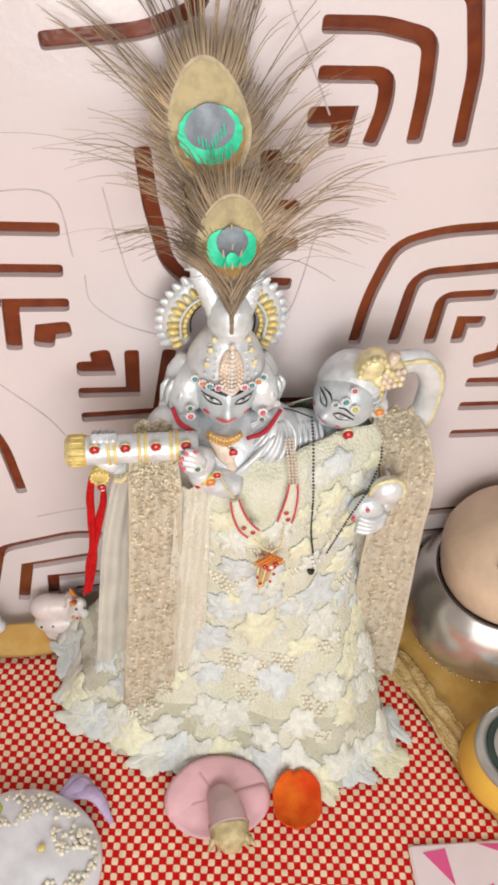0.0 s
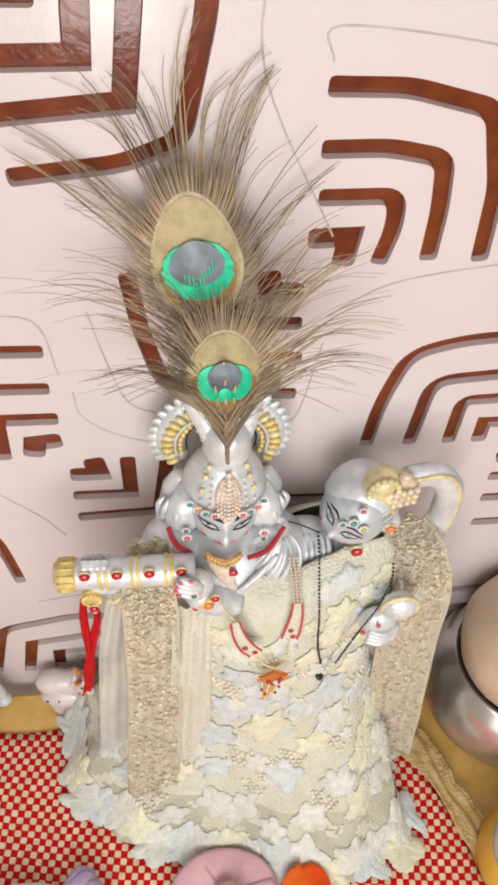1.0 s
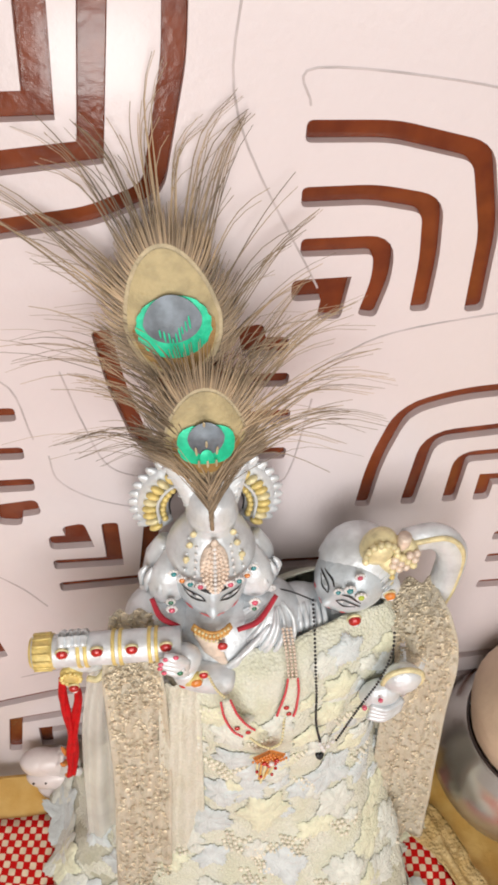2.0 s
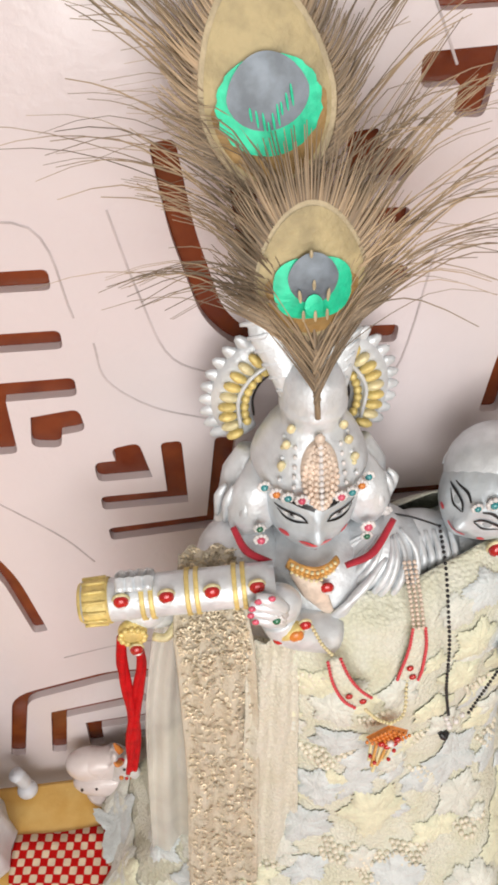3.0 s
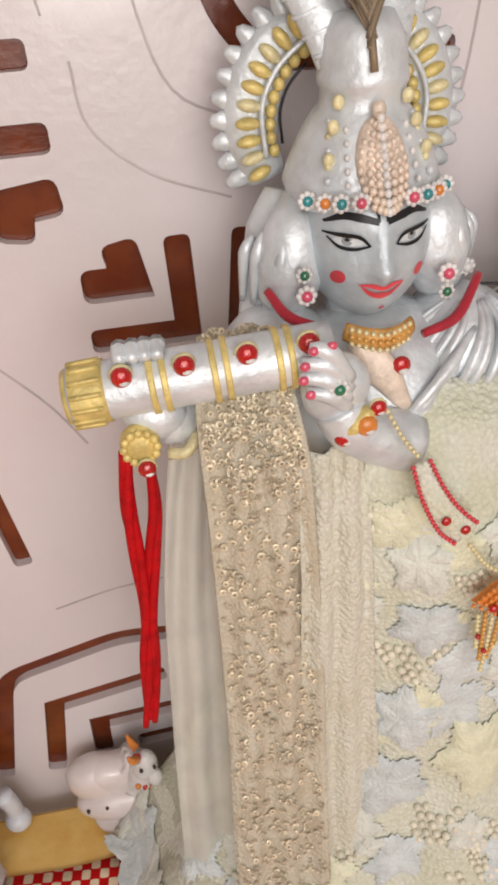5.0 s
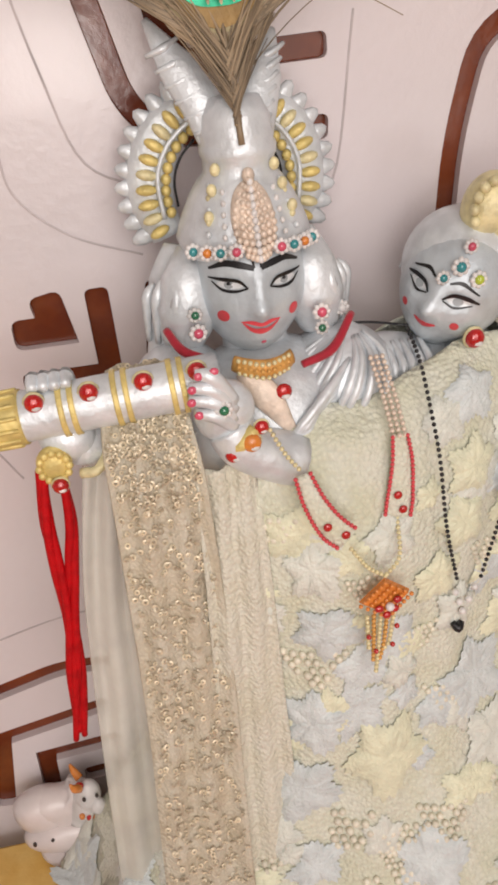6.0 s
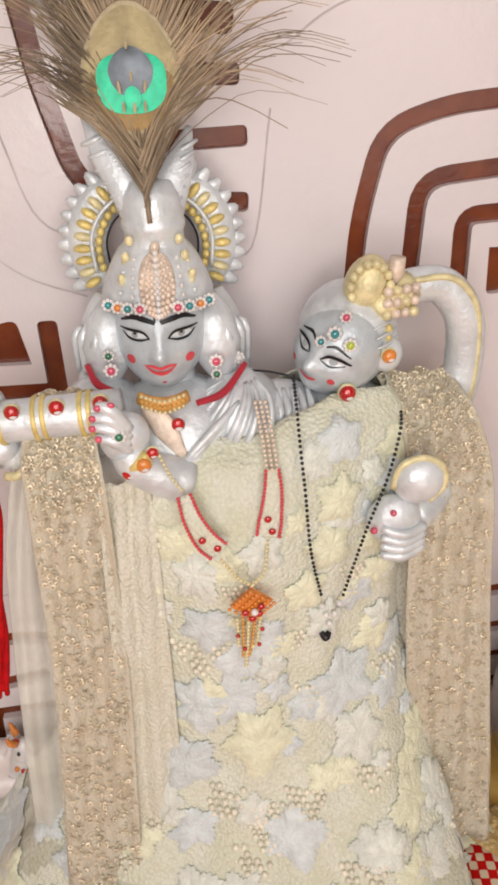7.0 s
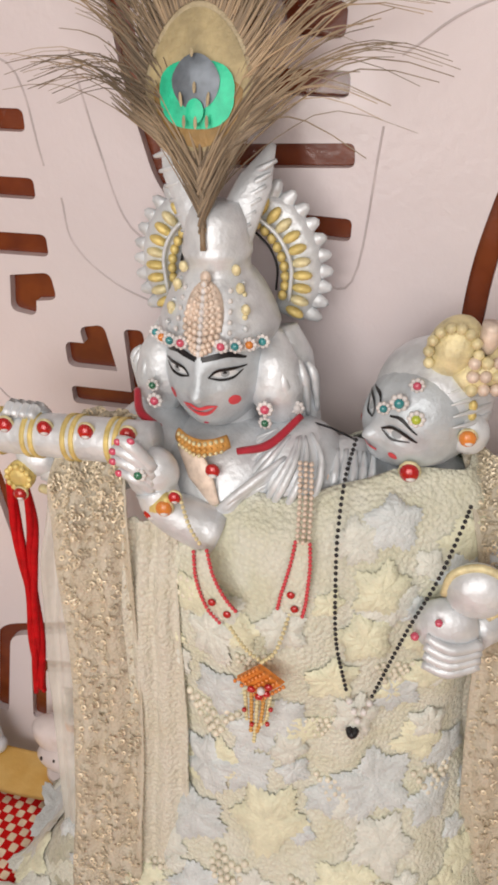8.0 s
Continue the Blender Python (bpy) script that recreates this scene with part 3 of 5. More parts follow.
    for s in (-1, 1):
        arc = [(0.169 + s * 0.0285 * math.sin(t), 0.430, 0.3475 + 0.030 * math.cos(t)) for t in (0.42, 0.85, 1.25, 1.7, 2.15)]
        tube(bm, arc, (0.006, 0.0085, 0.009, 0.0085, 0.0065), S, 24, 14, 0.45)
        for k in range(11):
            t = 0.34 + k * 0.168
            c = Vector((0.169 + s * 0.0302 * math.sin(t), 0.4250, 0.3475 + 0.0312 * math.cos(t)))
            ball(bm, c, (0.0020, 0.0024, 0.0040), G if k % 3 else IX["paleg"], (0, s * math.degrees(t), 0), 8, 6)
            ball(bm, (0.169 + s * 0.0330 * math.sin(t), 0.4305, 0.3475 + 0.0332 * math.cos(t)), (0.0036, 0.0022, 0.0086), S, (0, s * math.degrees(t), 0), 8, 6)
        for k in range(9):
            t = 0.55 + k * 0.165
            ball(bm, (0.169 + s * 0.0232 * math.sin(t), 0.4255, 0.3475 + 0.0240 * math.cos(t)), (0.0019, 0.0019, 0.0021), G, None, 8, 6)
        tube(bm, [(0.169 + s * 0.0200 * math.sin(t), 0.4270, 0.3475 + 0.0205 * math.cos(t)) for t in (0.6, 1.0, 1.4, 1.85)], 0.0005, IX["black"], 12, 5)
        tube(bm, [(0.169 + s * 0.0265 * math.sin(t), 0.4238, 0.3475 + 0.0272 * math.cos(t)) for t in (0.45, 0.9, 1.35, 1.9)], 0.0009, S, 14, 6)
        # flaring plume sheath, a thick twisted leaf
        e = 1.0 if s < 0 else 0.85
        leaf = [(0.170 + s * 0.006, 0.411, 0.366), (0.170 + s * 0.010 * e, 0.414, 0.366 + 0.011 * e), (0.169 + s * 0.016 * e, 0.419, 0.366 + 0.023 * e), (0.168 + s * 0.023 * e, 0.426, 0.366 + 0.037 * e)]
        tube(bm, leaf, (0.0068, 0.0072, 0.0064, 0.0012), S, 18, 14, 0.45)
        for k in range(6):
            c = Vector(leaf[0]).lerp(Vector(leaf[3]), 0.12 + 0.13 * k) + Vector((0, -0.0032, 0))
            tube(bm, [tuple(c + Vector((-0.0058, 0.0014, -0.002))), tuple(c), tuple(c + Vector((0.0052, 0.0014, 0.0028)))], (0.0007, 0.0015, 0.0007), S, 6, 6)
    # neck, torso and pleated stole
    tube(bm, [(0.171, 0.410, 0.302), (0.172, 0.410, 0.288), (0.173, 0.410, 0.275)], (0.012, 0.013, 0.020), S, 8, 16)
    ball(bm, (0.174, 0.404, 0.256), (0.040, 0.032, 0.040), S, None, 28, 18)
    ball(bm, (0.202, 0.402, 0.276), (0.022, 0.022, 0.022), S, (0, 30, 0), 24, 14)
    ball(bm, (0.141, 0.404, 0.279), (0.020, 0.020, 0.019), S, (0, -25, 0), 24, 14)
    for k in range(16):
        q = k * 0.56
        tube(bm, [(0.2015 - q * 0.0012, 0.3865 - q * 0.0009, 0.2905 - q * 0.0028), (0.190 - q * 0.0016, 0.3772 + 0.0006 * (k % 2), 0.2825 - q * 0.0026), (0.179 + q * 0.0008, 0.3735, 0.2725 - q * 0.0018), (0.172 + q * 0.0014, 0.3765, 0.2610 - q * 0.0010)], (0.0010, 0.0018, 0.0016, 0.0012), S, 12, 7)
    for k in range(10):
        a = -1.25 + 0.26 * k + 0.09 * math.sin(k * 2.3)
        r = 0.0218 + 0.0004 * (k % 2)
        tube(bm, [(0.203 + r * math.sin(t) * math.sin(a - 0.45 * t), 0.4005 - r * math.sin(t) * math.cos(a - 0.45 * t), 0.2755 + r * math.cos(t)) for t in (0.35, 0.8, 1.25, 1.7, 2.2)], (0.0006, 0.0014, 0.0018, 0.0015, 0.0008), S, 14, 7)
    ball(bm, (0.208, 0.399, 0.272), (0.0190, 0.0170, 0.0185), S, (0, 20, 0), 24, 16)
    for k in range(8):
        tube(bm, [(0.197 + k * 0.0032, 0.3890 + abs(k - 3) * 0.0012, 0.2890 - k * 0.0012), (0.195 + k * 0.0034, 0.3812 + abs(k - 3.5) * 0.0011, 0.2750 - k * 0.0003), (0.192 + k * 0.0032, 0.3815, 0.2580)], (0.0008, 0.0017, 0.0012), S, 12, 7)
    tube(bm, [(0.162, 0.383, 0.294), (0.169, 0.3780, 0.284), (0.176, 0.3745, 0.272)], (0.004, 0.0055, 0.002), IX["peach"], 10, 14, 0.3)
    ball(bm, (0.222, 0.405, 0.268), (0.025, 0.018, 0.0215), S, None, 24, 16)
    for k in range(7):
        x = 0.212 + 0.0036 * k
        tube(bm, [(x, 0.400, 0.2885), (x + 0.001, 0.3895, 0.2820), (x + 0.0005, 0.3868, 0.2680)], (0.0010, 0.0020, 0.0014), S if k > 1 else IX["peach"], 10, 7)
    # flute with gold end, bands and red stones
    ax = [(0.0745, 0.3805, 0.2895), (0.152, 0.3765, 0.2955)]
    d = (Vector(ax[1]) - Vector(ax[0]))
    at = lambda f: Vector(ax[0]) + d * f
    tube(bm, [at(0), at(0.5), at(1)], (0.0088, 0.0090, 0.0088), S, 12, 28)
    tube(bm, [at(-0.02), at(0.03), at(0.14)], (0.0078, 0.0094, 0.0095), G, 8, 28)
    for k in range(14):
        a = 2 * math.pi * k / 14
        tube(bm, [at(0.0) + Vector((0, 0.0094 * math.cos(a), 0.0094 * math.sin(a))), at(0.12) + Vector((0, 0.0096 * math.cos(a), 0.0096 * math.sin(a)))], 0.0008, G, 3, 5)
    for f in (0.302, 0.350, 0.536, 0.584, 0.780, 0.826):
        tube(bm, [at(f), at(f + 0.012), at(f + 0.024)], 0.0097, G, 4, 28)
    for f in (0.20, 0.432, 0.665, 0.895):
        stone(bm, at(f) + Vector((0, -0.0060, 0.0070)), 0.0033)
    # hand at the mouth end: palm, fingers with red nails, bracelet, forearm
    ball(bm, (0.152, 0.372, 0.2850), (0.0105, 0.0085, 0.0115), S, (0, 25, 0), 20, 12)
    for k, (x, z) in enumerate(((0.1425, 0.3035), (0.1400, 0.2990), (0.1395, 0.2945), (0.1415, 0.2895))):
        tube(bm, [(0.154, 0.3665, 0.291 - k * 0.003), (0.148, 0.3635, z - 0.0015), (x, 0.3645, z)], (0.0030, 0.0028, 0.0018), S, 10, 10)
        ball(bm, (x + 0.0008, 0.3625, z), (0.0017, 0.0011, 0.0015), IX["pinkgem"], None, 8, 6)
    ball(bm, (0.1485, 0.3625, 0.3045), (0.0017, 0.0011, 0.0014), IX["pinkgem"], None, 8, 6)
    flower(bm, (0.1505, 0.3620, 0.2905), 0.0033, "green")
    tube(bm, [(0.153, 0.3715, 0.279), (0.158, 0.370, 0.270), (0.176, 0.374, 0.260)], (0.0085, 0.0082, 0.011), S, 12, 18)
    tube(bm, [(0.1500, 0.3735, 0.2735), (0.1545, 0.3640, 0.2745), (0.1610, 0.3650, 0.2800)], 0.0024, G, 10, 8)
    stone(bm, (0.1530, 0.3650, 0.2715), 0.0033)
    stone(bm, (0.1592, 0.3630, 0.2760), 0.0034, "orange")
    stone(bm, (0.1632, 0.3645, 0.2805), 0.0026)
    # far hand holding the flute, its arm and bracelet
    for k in range(4):
        tube(bm, [(0.091 + k * 0.0036, 0.386, 0.2970), (0.0905 + k * 0.0036, 0.381, 0.3030), (0.0900 + k * 0.0036, 0.375, 0.3015)], (0.0024, 0.0026, 0.0018), S, 8, 8)
    ball(bm, (0.098, 0.382, 0.2790), (0.0105, 0.0085, 0.0085), S, (0, 15, 0), 18, 12)
    tube(bm, [(0.099, 0.382, 0.276), (0.118, 0.391, 0.270), (0.140, 0.402, 0.276)], (0.0075, 0.0105, 0.015), S, 12, 16)
    tube(bm, [(0.1005, 0.3745, 0.2680), (0.1060, 0.3730, 0.2690), (0.1105, 0.3760, 0.2730)], 0.0019, IX["paleg"], 8, 8)
    ball(bm, (0.0922, 0.3750, 0.2735), (0.0062, 0.0042, 0.0066), G, None, 18, 12)
    for k in range(12):
        ball(bm, (0.0922 + 0.0050 * math.cos(k * 0.524), 0.3718, 0.2735 + 0.0053 * math.sin(k * 0.524)), (0.0015, 0.0012, 0.0015), G, None, 7, 5)
    stone(bm, (0.0932, 0.3700, 0.2672), 0.0029)


def build_companion_figure(bm):
    S = IX["silver"]
    h = Head(pose(0.250, 0.406, 0.305, -6, 20, -46), 0.0205, 0.0225, 0.0240, 0.0036)
    h.build(bm, IX["face"])
    for s in (-1, 1):
        h.stroke(bm, [(s * 0.003, 0.0075), (s * 0.007, 0.0090), (s * 0.0135, 0.0066)], (0.0008, 0.0014, 0.0005), IX["black"])
        h.dot(bm, s * 0.008, 0.0025, 0.0042, 0.0018, IX["silver"], 0.0002)
        h.dot(bm, s * 0.008, 0.0022, 0.0018, 0.0015, IX["eye"], 0.0004)
        h.stroke(bm, [(s * 0.0030, 0.0014), (s * 0.006, 0.0040), (s * 0.0105, 0.0044), (s * 0.0148, 0.0036)], (0.0007, 0.0016, 0.0019, 0.0007), IX["black"], 0.0005)
        h.stroke(bm, [(s * 0.0034, 0.0010), (s * 0.008, 0.0000), (s * 0.0130, 0.0024)], (0.0004, 0.0009, 0.0004), IX["black"], 0.0005)
        h.dot(bm, s * 0.0105, -0.0070, 0.0015, 0.0017, IX["lip"])
    h.stroke(bm, [(-0.0045, -0.0092), (0, -0.0104), (0.0045, -0.0092)], (0.0006, 0.0028, 0.0006), IX["lip"], 0.0005)
    # hair, neck, shoulders
    ball(bm, (0.2538, 0.4108, 0.3112), (0.0224, 0.0218, 0.0228), S, (0, 10, 0), 28, 18)
    face, side, up = Vector((-0.72, -0.69, 0)), Vector((-0.69, 0.72, 0)), Vector((0.10, 0.02, 0.99))
    for k in range(15):
        c = -1.35 + 0.193 * k
        r = 0.0230 + 0.0003 * (k % 2)
        tube(bm, [tuple(Vector((0.2515, 0.4075, 0.3060)) + face * (r * math.sin(t)) + (up * math.cos(c) + side * math.sin(c)) * (r * math.cos(t))) for t in (0.30, 0.05, -0.25, -0.6, -1.0)], (0.0003, 0.0009, 0.0012, 0.0011, 0.0008), S, 14, 7)
    tube(bm, [(0.251, 0.410, 0.290), (0.250, 0.410, 0.278), (0.250, 0.410, 0.262)], (0.012, 0.012, 0.022), S, 8, 16)
    ball(bm, (0.252, 0.408, 0.245), (0.036, 0.028, 0.042), S, None, 24, 16)
    ball(bm, (0.268, 0.396, 0.3045), (0.0075, 0.006, 0.0085), S, None, 16, 10)
    stone(bm, (0.2675, 0.3890, 0.3065), 0.0032, "orange")
    stone(bm, (0.2485, 0.3835, 0.2925), 0.0038)
    flower(bm, (0.2425, 0.3860, 0.3195), 0.0036, "teal")
    flower(bm, (0.2490, 0.3845, 0.3145), 0.0034, "lime")
    flower(bm, (0.2370, 0.3880, 0.3155), 0.0028, "teal")
    flower(bm, (0.2480, 0.3900, 0.3250), 0.0030, "pinkgem")
    flower(bm, (0.2560, 0.3880, 0.3090), 0.0024, "white")
    # gold topknot and ornament
    ball(bm, (0.2590, 0.402, 0.3355), (0.0095, 0.009, 0.0125), IX["paleg"], (0, 22, 0), 20, 14)
    for k in range(10):
        a = -1.9 + k * 0.42
        ball(bm, (0.2590 + 0.0085 * math.sin(a), 0.3945, 0.3355 + 0.0105 * math.cos(a)), 0.0021, IX["paleg"], None, 8, 6)
    tube(bm, [(0.262, 0.399, 0.323), (0.268, 0.401, 0.328), (0.279, 0.405, 0.331)], (0.006, 0.0075, 0.008), IX["paleg"], 10, 14)
    for k in range(12):
        ball(bm, (0.2665 + (k % 4) * 0.0042, 0.3935 + (k % 4) * 0.001, 0.3235 + (k // 4) * 0.0052), 0.0024, IX["peach"] if k % 3 else IX["paleg"], None, 8, 6)
    tube(bm, [(0.2695, 0.400, 0.336), (0.2705, 0.399, 0.341), (0.2710, 0.399, 0.347)], (0.0028, 0.004, 0.0036), IX["peach"], 6, 10)
    for k in range(3):
        ball(bm, (0.2680, 0.394, 0.317 - k * 0.004), (0.0016, 0.0016, 0.0022), IX["gold"], None, 8, 6)
    # thick plait swinging out and down to the shoulder
    loop = [(0.276, 0.408, 0.330), (0.294, 0.410, 0.330), (0.3065, 0.410, 0.316), (0.3095, 0.410, 0.295), (0.3065, 0.408, 0.272), (0.296, 0.405, 0.252)]
    tube(bm, loop, (0.0080, 0.0085, 0.0090, 0.0092, 0.0090, 0.008), S, 30, 16, 0.8)
    tube(bm, [(x + 0.004 * (i > 0), y - 0.0055, z + 0.0045 * (i < 3)) for i, (x, y, z) in enumerate(loop)], 0.0016, IX["paleg"], 30, 6)
    # bent arm and hand with a round pearl-white disc
    tube(bm, [(0.284, 0.400, 0.262), (0.292, 0.388, 0.238), (0.278, 0.370, 0.232)], (0.013, 0.011, 0.008), S, 12, 16)
    ball(bm, (0.2685, 0.366, 0.2365), (0.0125, 0.008, 0.0125), S, (0, 35, 0), 20, 12)
    for k in range(4):
        tube(bm, [(0.282, 0.362, 0.234 - k * 0.0036), (0.271, 0.3575, 0.2335 - k * 0.0040), (0.2615, 0.3590, 0.2365 - k * 0.0048)], (0.0022, 0.0027, 0.0018), S, 10, 8)
    ball(bm, (0.2775, 0.364, 0.2580), (0.0115, 0.008, 0.0115), S, None, 24, 14)
    tube(bm, [(0.2775 + 0.0118 * math.sin(t), 0.3625, 0.2580 + 0.0118 * math.cos(t)) for t in (-1.8, -0.9, 0.0, 0.9, 1.8, 2.7)], 0.0016, IX["paleg"], 24, 6)
    ball(bm, (0.2655, 0.3575, 0.2455), 0.0016, IX["pinkgem"], None, 8, 6)
    ball(bm, (0.2575, 0.3580, 0.2365), 0.0018, IX["pinkgem"], None, 8, 6)


def build_statue():
    bm = bmesh.new()
    build_flute_figure(bm)
    build_companion_figure(bm)
    # lower bodies and plinth under the gown
    tube(bm, [(0.176, 0.405, 0.23), (0.178, 0.402, 0.14), (0.180, 0.400, 0.02)], (0.034, 0.036, 0.044), 0, 12, 24)
    tube(bm, [(0.252, 0.405, 0.23), (0.248, 0.402, 0.14), (0.246, 0.400, 0.02)], (0.028, 0.032, 0.040), 0, 12, 24)
    lathe(bm, [(0.0, 0.003), (0.070, 0.003), (0.072, 0.010), (0.066, 0.022), (0.0, 0.024)], (0.205, 0.378, 0.0015), 0)
    st = finish("statue", bm, SL)
    tagged(st, "pearl silver painted statue of a flute playing couple with gold trim", "statue")


build_statue()


# ---- gown ----
# profile rows: height, centre x, half width, centre y, half depth
GOWN = [(0.277, 0.213, 0.058, 0.401, 0.022), (0.268, 0.213, 0.066, 0.400, 0.033), (0.245, 0.213, 0.069, 0.400, 0.043), (0.215, 0.212, 0.070, 0.401, 0.049), (0.180, 0.211, 0.070, 0.402, 0.050), (0.145, 0.211, 0.074, 0.402, 0.054),
        (0.110, 0.208, 0.083, 0.402, 0.060), (0.078, 0.203, 0.096, 0.399, 0.068), (0.048, 0.196, 0.112, 0.391, 0.076), (0.024, 0.191, 0.124, 0.383, 0.082), (0.010, 0.188, 0.131, 0.376, 0.086), (0.006, 0.186, 0.136, 0.371, 0.088)]


RUN = [0.0]
for low_row, high_row in zip(GOWN, GOWN[1:]):
    RUN.append(RUN[-1] + math.hypot(low_row[0] - high_row[0], (low_row[3] - low_row[4]) - (high_row[3] - high_row[4])))


def gown_at(u, s):
    """A point of the gown: u turns round it (0 is the front), s runs from the top to the hem by length."""
    way = max(0.0, min(0.9999, s)) * RUN[-1]
    i = max(k for k in range(len(GOWN) - 1) if RUN[k] <= way)
    t = (way - RUN[i]) / (RUN[i + 1] - RUN[i])
    z, cx, rx, cy, ry = [a + (b - a) * t for a, b in zip(GOWN[i], GOWN[i + 1])]
    if s > 1:
        rx, ry = rx + (s - 1) * RUN[-1], ry + (s - 1) * RUN[-1]
    fold = 1 + (0.010 + 0.022 * min(1, s)) * math.sin(13 * u + 5 * s + 1.5 * math.sin(3 * u)) + 0.014 * noise.noise(Vector((u * 3, s * 7, 1.7)))
    c = math.cos(u)
    square = 0.64 + 0.08 * min(1, max(0.0, s - 0.5) / 0.4)
    x, y = cx + rx * fold * math.sin(u), cy - ry * fold * math.copysign(abs(c) ** square, c)
    y += 0.20 * max(0.0, x - 0.20) * max(0.0, 1 - max(0.0, s - 0.45) / 0.3) * max(0.0, c)
    y -= (0.42 if x > 0.19 else 0.15) * (x - 0.19) * max(0.0, min(1, (s - 0.45) / 0.5)) * max(0.0, math.cos(u * 0.55))
    z += 0.0025 * noise.noise(Vector((x * 60, y * 60, z * 60))) * min(1, max(0, (z - 0.006) / 0.02))
    if s < 0.2:
        z += 0.014 * max(0.0, min(1, (x - 0.212) / 0.03)) * (1 - s / 0.2)
    return Vector((x, min(y, 0.436), max(z, 0.0055)))


def gown_normal(u, s):
    a, b = gown_at(u + 0.03, s) - gown_at(u - 0.03, s), gown_at(u, s + 0.02) - gown_at(u, s - 0.02)
    n = b.cross(a)
    n = n.normalized() if n.length > 1e-9 else Vector((0, -1, 0))
    return n if n.dot(Vector((math.sin(u), -math.cos(u), 0.6))) > 0 else -n


def find(x, z):
    """The gown's (u, s) on its front nearest to x and height z."""
    best = min(((abs(gown_at(-1.5 + 3.0 * i / 40, j / 60).x - x) + abs(gown_at(-1.5 + 3.0 * i / 40, j / 60).z - z), -1.5 + 3.0 * i / 40, j / 60) for i in range(41) for j in range(61)))
    return best[1], best[2]


def leaf_outline(lobes, teeth):
    """A serrated vine leaf, one unit long, as (along, across) pairs."""
    out = []
    n = 60
    for k in range(n):
        a = 2 * math.pi * k / n
        r = 0.41 + 0.075 * math.cos(lobes * a) + 0.05 * math.cos(a)
        r *= 1 + (0.075 if k % 2 else -0.055) * teeth + 0.03 * math.sin(11 * a + lobes)
        out.append((r * math.cos(a), r * 0.9 * math.sin(a)))
    return out


def applique(gown, u, s, size, turn, mat, name="leaf_applique", lift=0.0028, teeth=1.0):
    """A padded satin leaf stitched to the gown, bent to its surface."""
    o = gown_at(u, s)
    du = max(0.02, (gown_at(u + 0.02, s) - gown_at(u - 0.02, s)).length / 0.04)
    ds = max(0.05, (gown_at(u, min(1.2, s + 0.01)) - gown_at(u, s - 0.01)).length / 0.02)
    pts = leaf_outline(5, teeth)
    vs, fs = [], []
    n = len(pts)
    ca, sa = math.cos(turn), math.sin(turn)
    for f, h in ((0.0, 1.0), (0.45, 1.1), (0.8, 0.9), (1.0, 0.35)):
        for k in range(n if f else 1):
            a, b = pts[k]
            a, b = a * f * size, b * f * size
            x, y = a * ca - b * sa, a * sa + b * ca
            uu, ss = u + x / du, s + y / ds
            vein = (0.55 - 0.25 * f) * abs(math.cos(3.5 * math.atan2(b, a + 1e-9))) ** 8 if f else 0.3
            p = gown_at(uu, ss) + gown_normal(uu, ss) * (lift * (h - vein * 0.6))
            p.z = max(p.z, 0.0065 + 0.001 * h)
            vs.append(p)
    fs += [(0, 1 + k, 1 + (k + 1) % n) for k in range(n)]
    for r in range(2):
        fs += [(1 + r * n + k, 1 + (r + 1) * n + k, 1 + (r + 1) * n + (k + 1) % n, 1 + r * n + (k + 1) % n) for k in range(n)]
    bm = bmesh.new()
    pushed(bm, vs, fs)
    bmesh.ops.recalc_face_normals(bm, faces=bm.faces[:])
    part(name, bm, mat, gown)


def cluster(bm, u, s, rows, r):
    """A patch of raised round stitches, like a bunch of grapes."""
    du = max(0.02, (gown_at(u + 0.02, s) - gown_at(u - 0.02, s)).length / 0.04)
    ds = max(0.05, (gown_at(u, s + 0.01) - gown_at(u, s - 0.01)).length / 0.02)
    for j in range(rows):
        for i in range(rows + 2 - j):
            x, y = (i - (rows + 1 - j) / 2) * r * 2.1 + r * 0.5 * noise.noise(Vector((i * 1.7, j * 2.3, s * 50))), (j - rows / 2) * r * 1.9 + r * 1.2 * noise.noise(Vector((u * 9, i * 0.7, s * 30)))
            uu, ss = u + x / du, min(1.1, s + y / ds)
            if noise.noise(Vector((uu * 90, ss * 90, r * 900))) > -0.28:
                ball(bm, gown_at(uu, ss) + gown_normal(uu, ss) * 0.0006, r * (0.85 + 0.3 * abs(noise.noise(Vector((uu * 200, ss * 170, 0))))), 0, None, 7, 5)


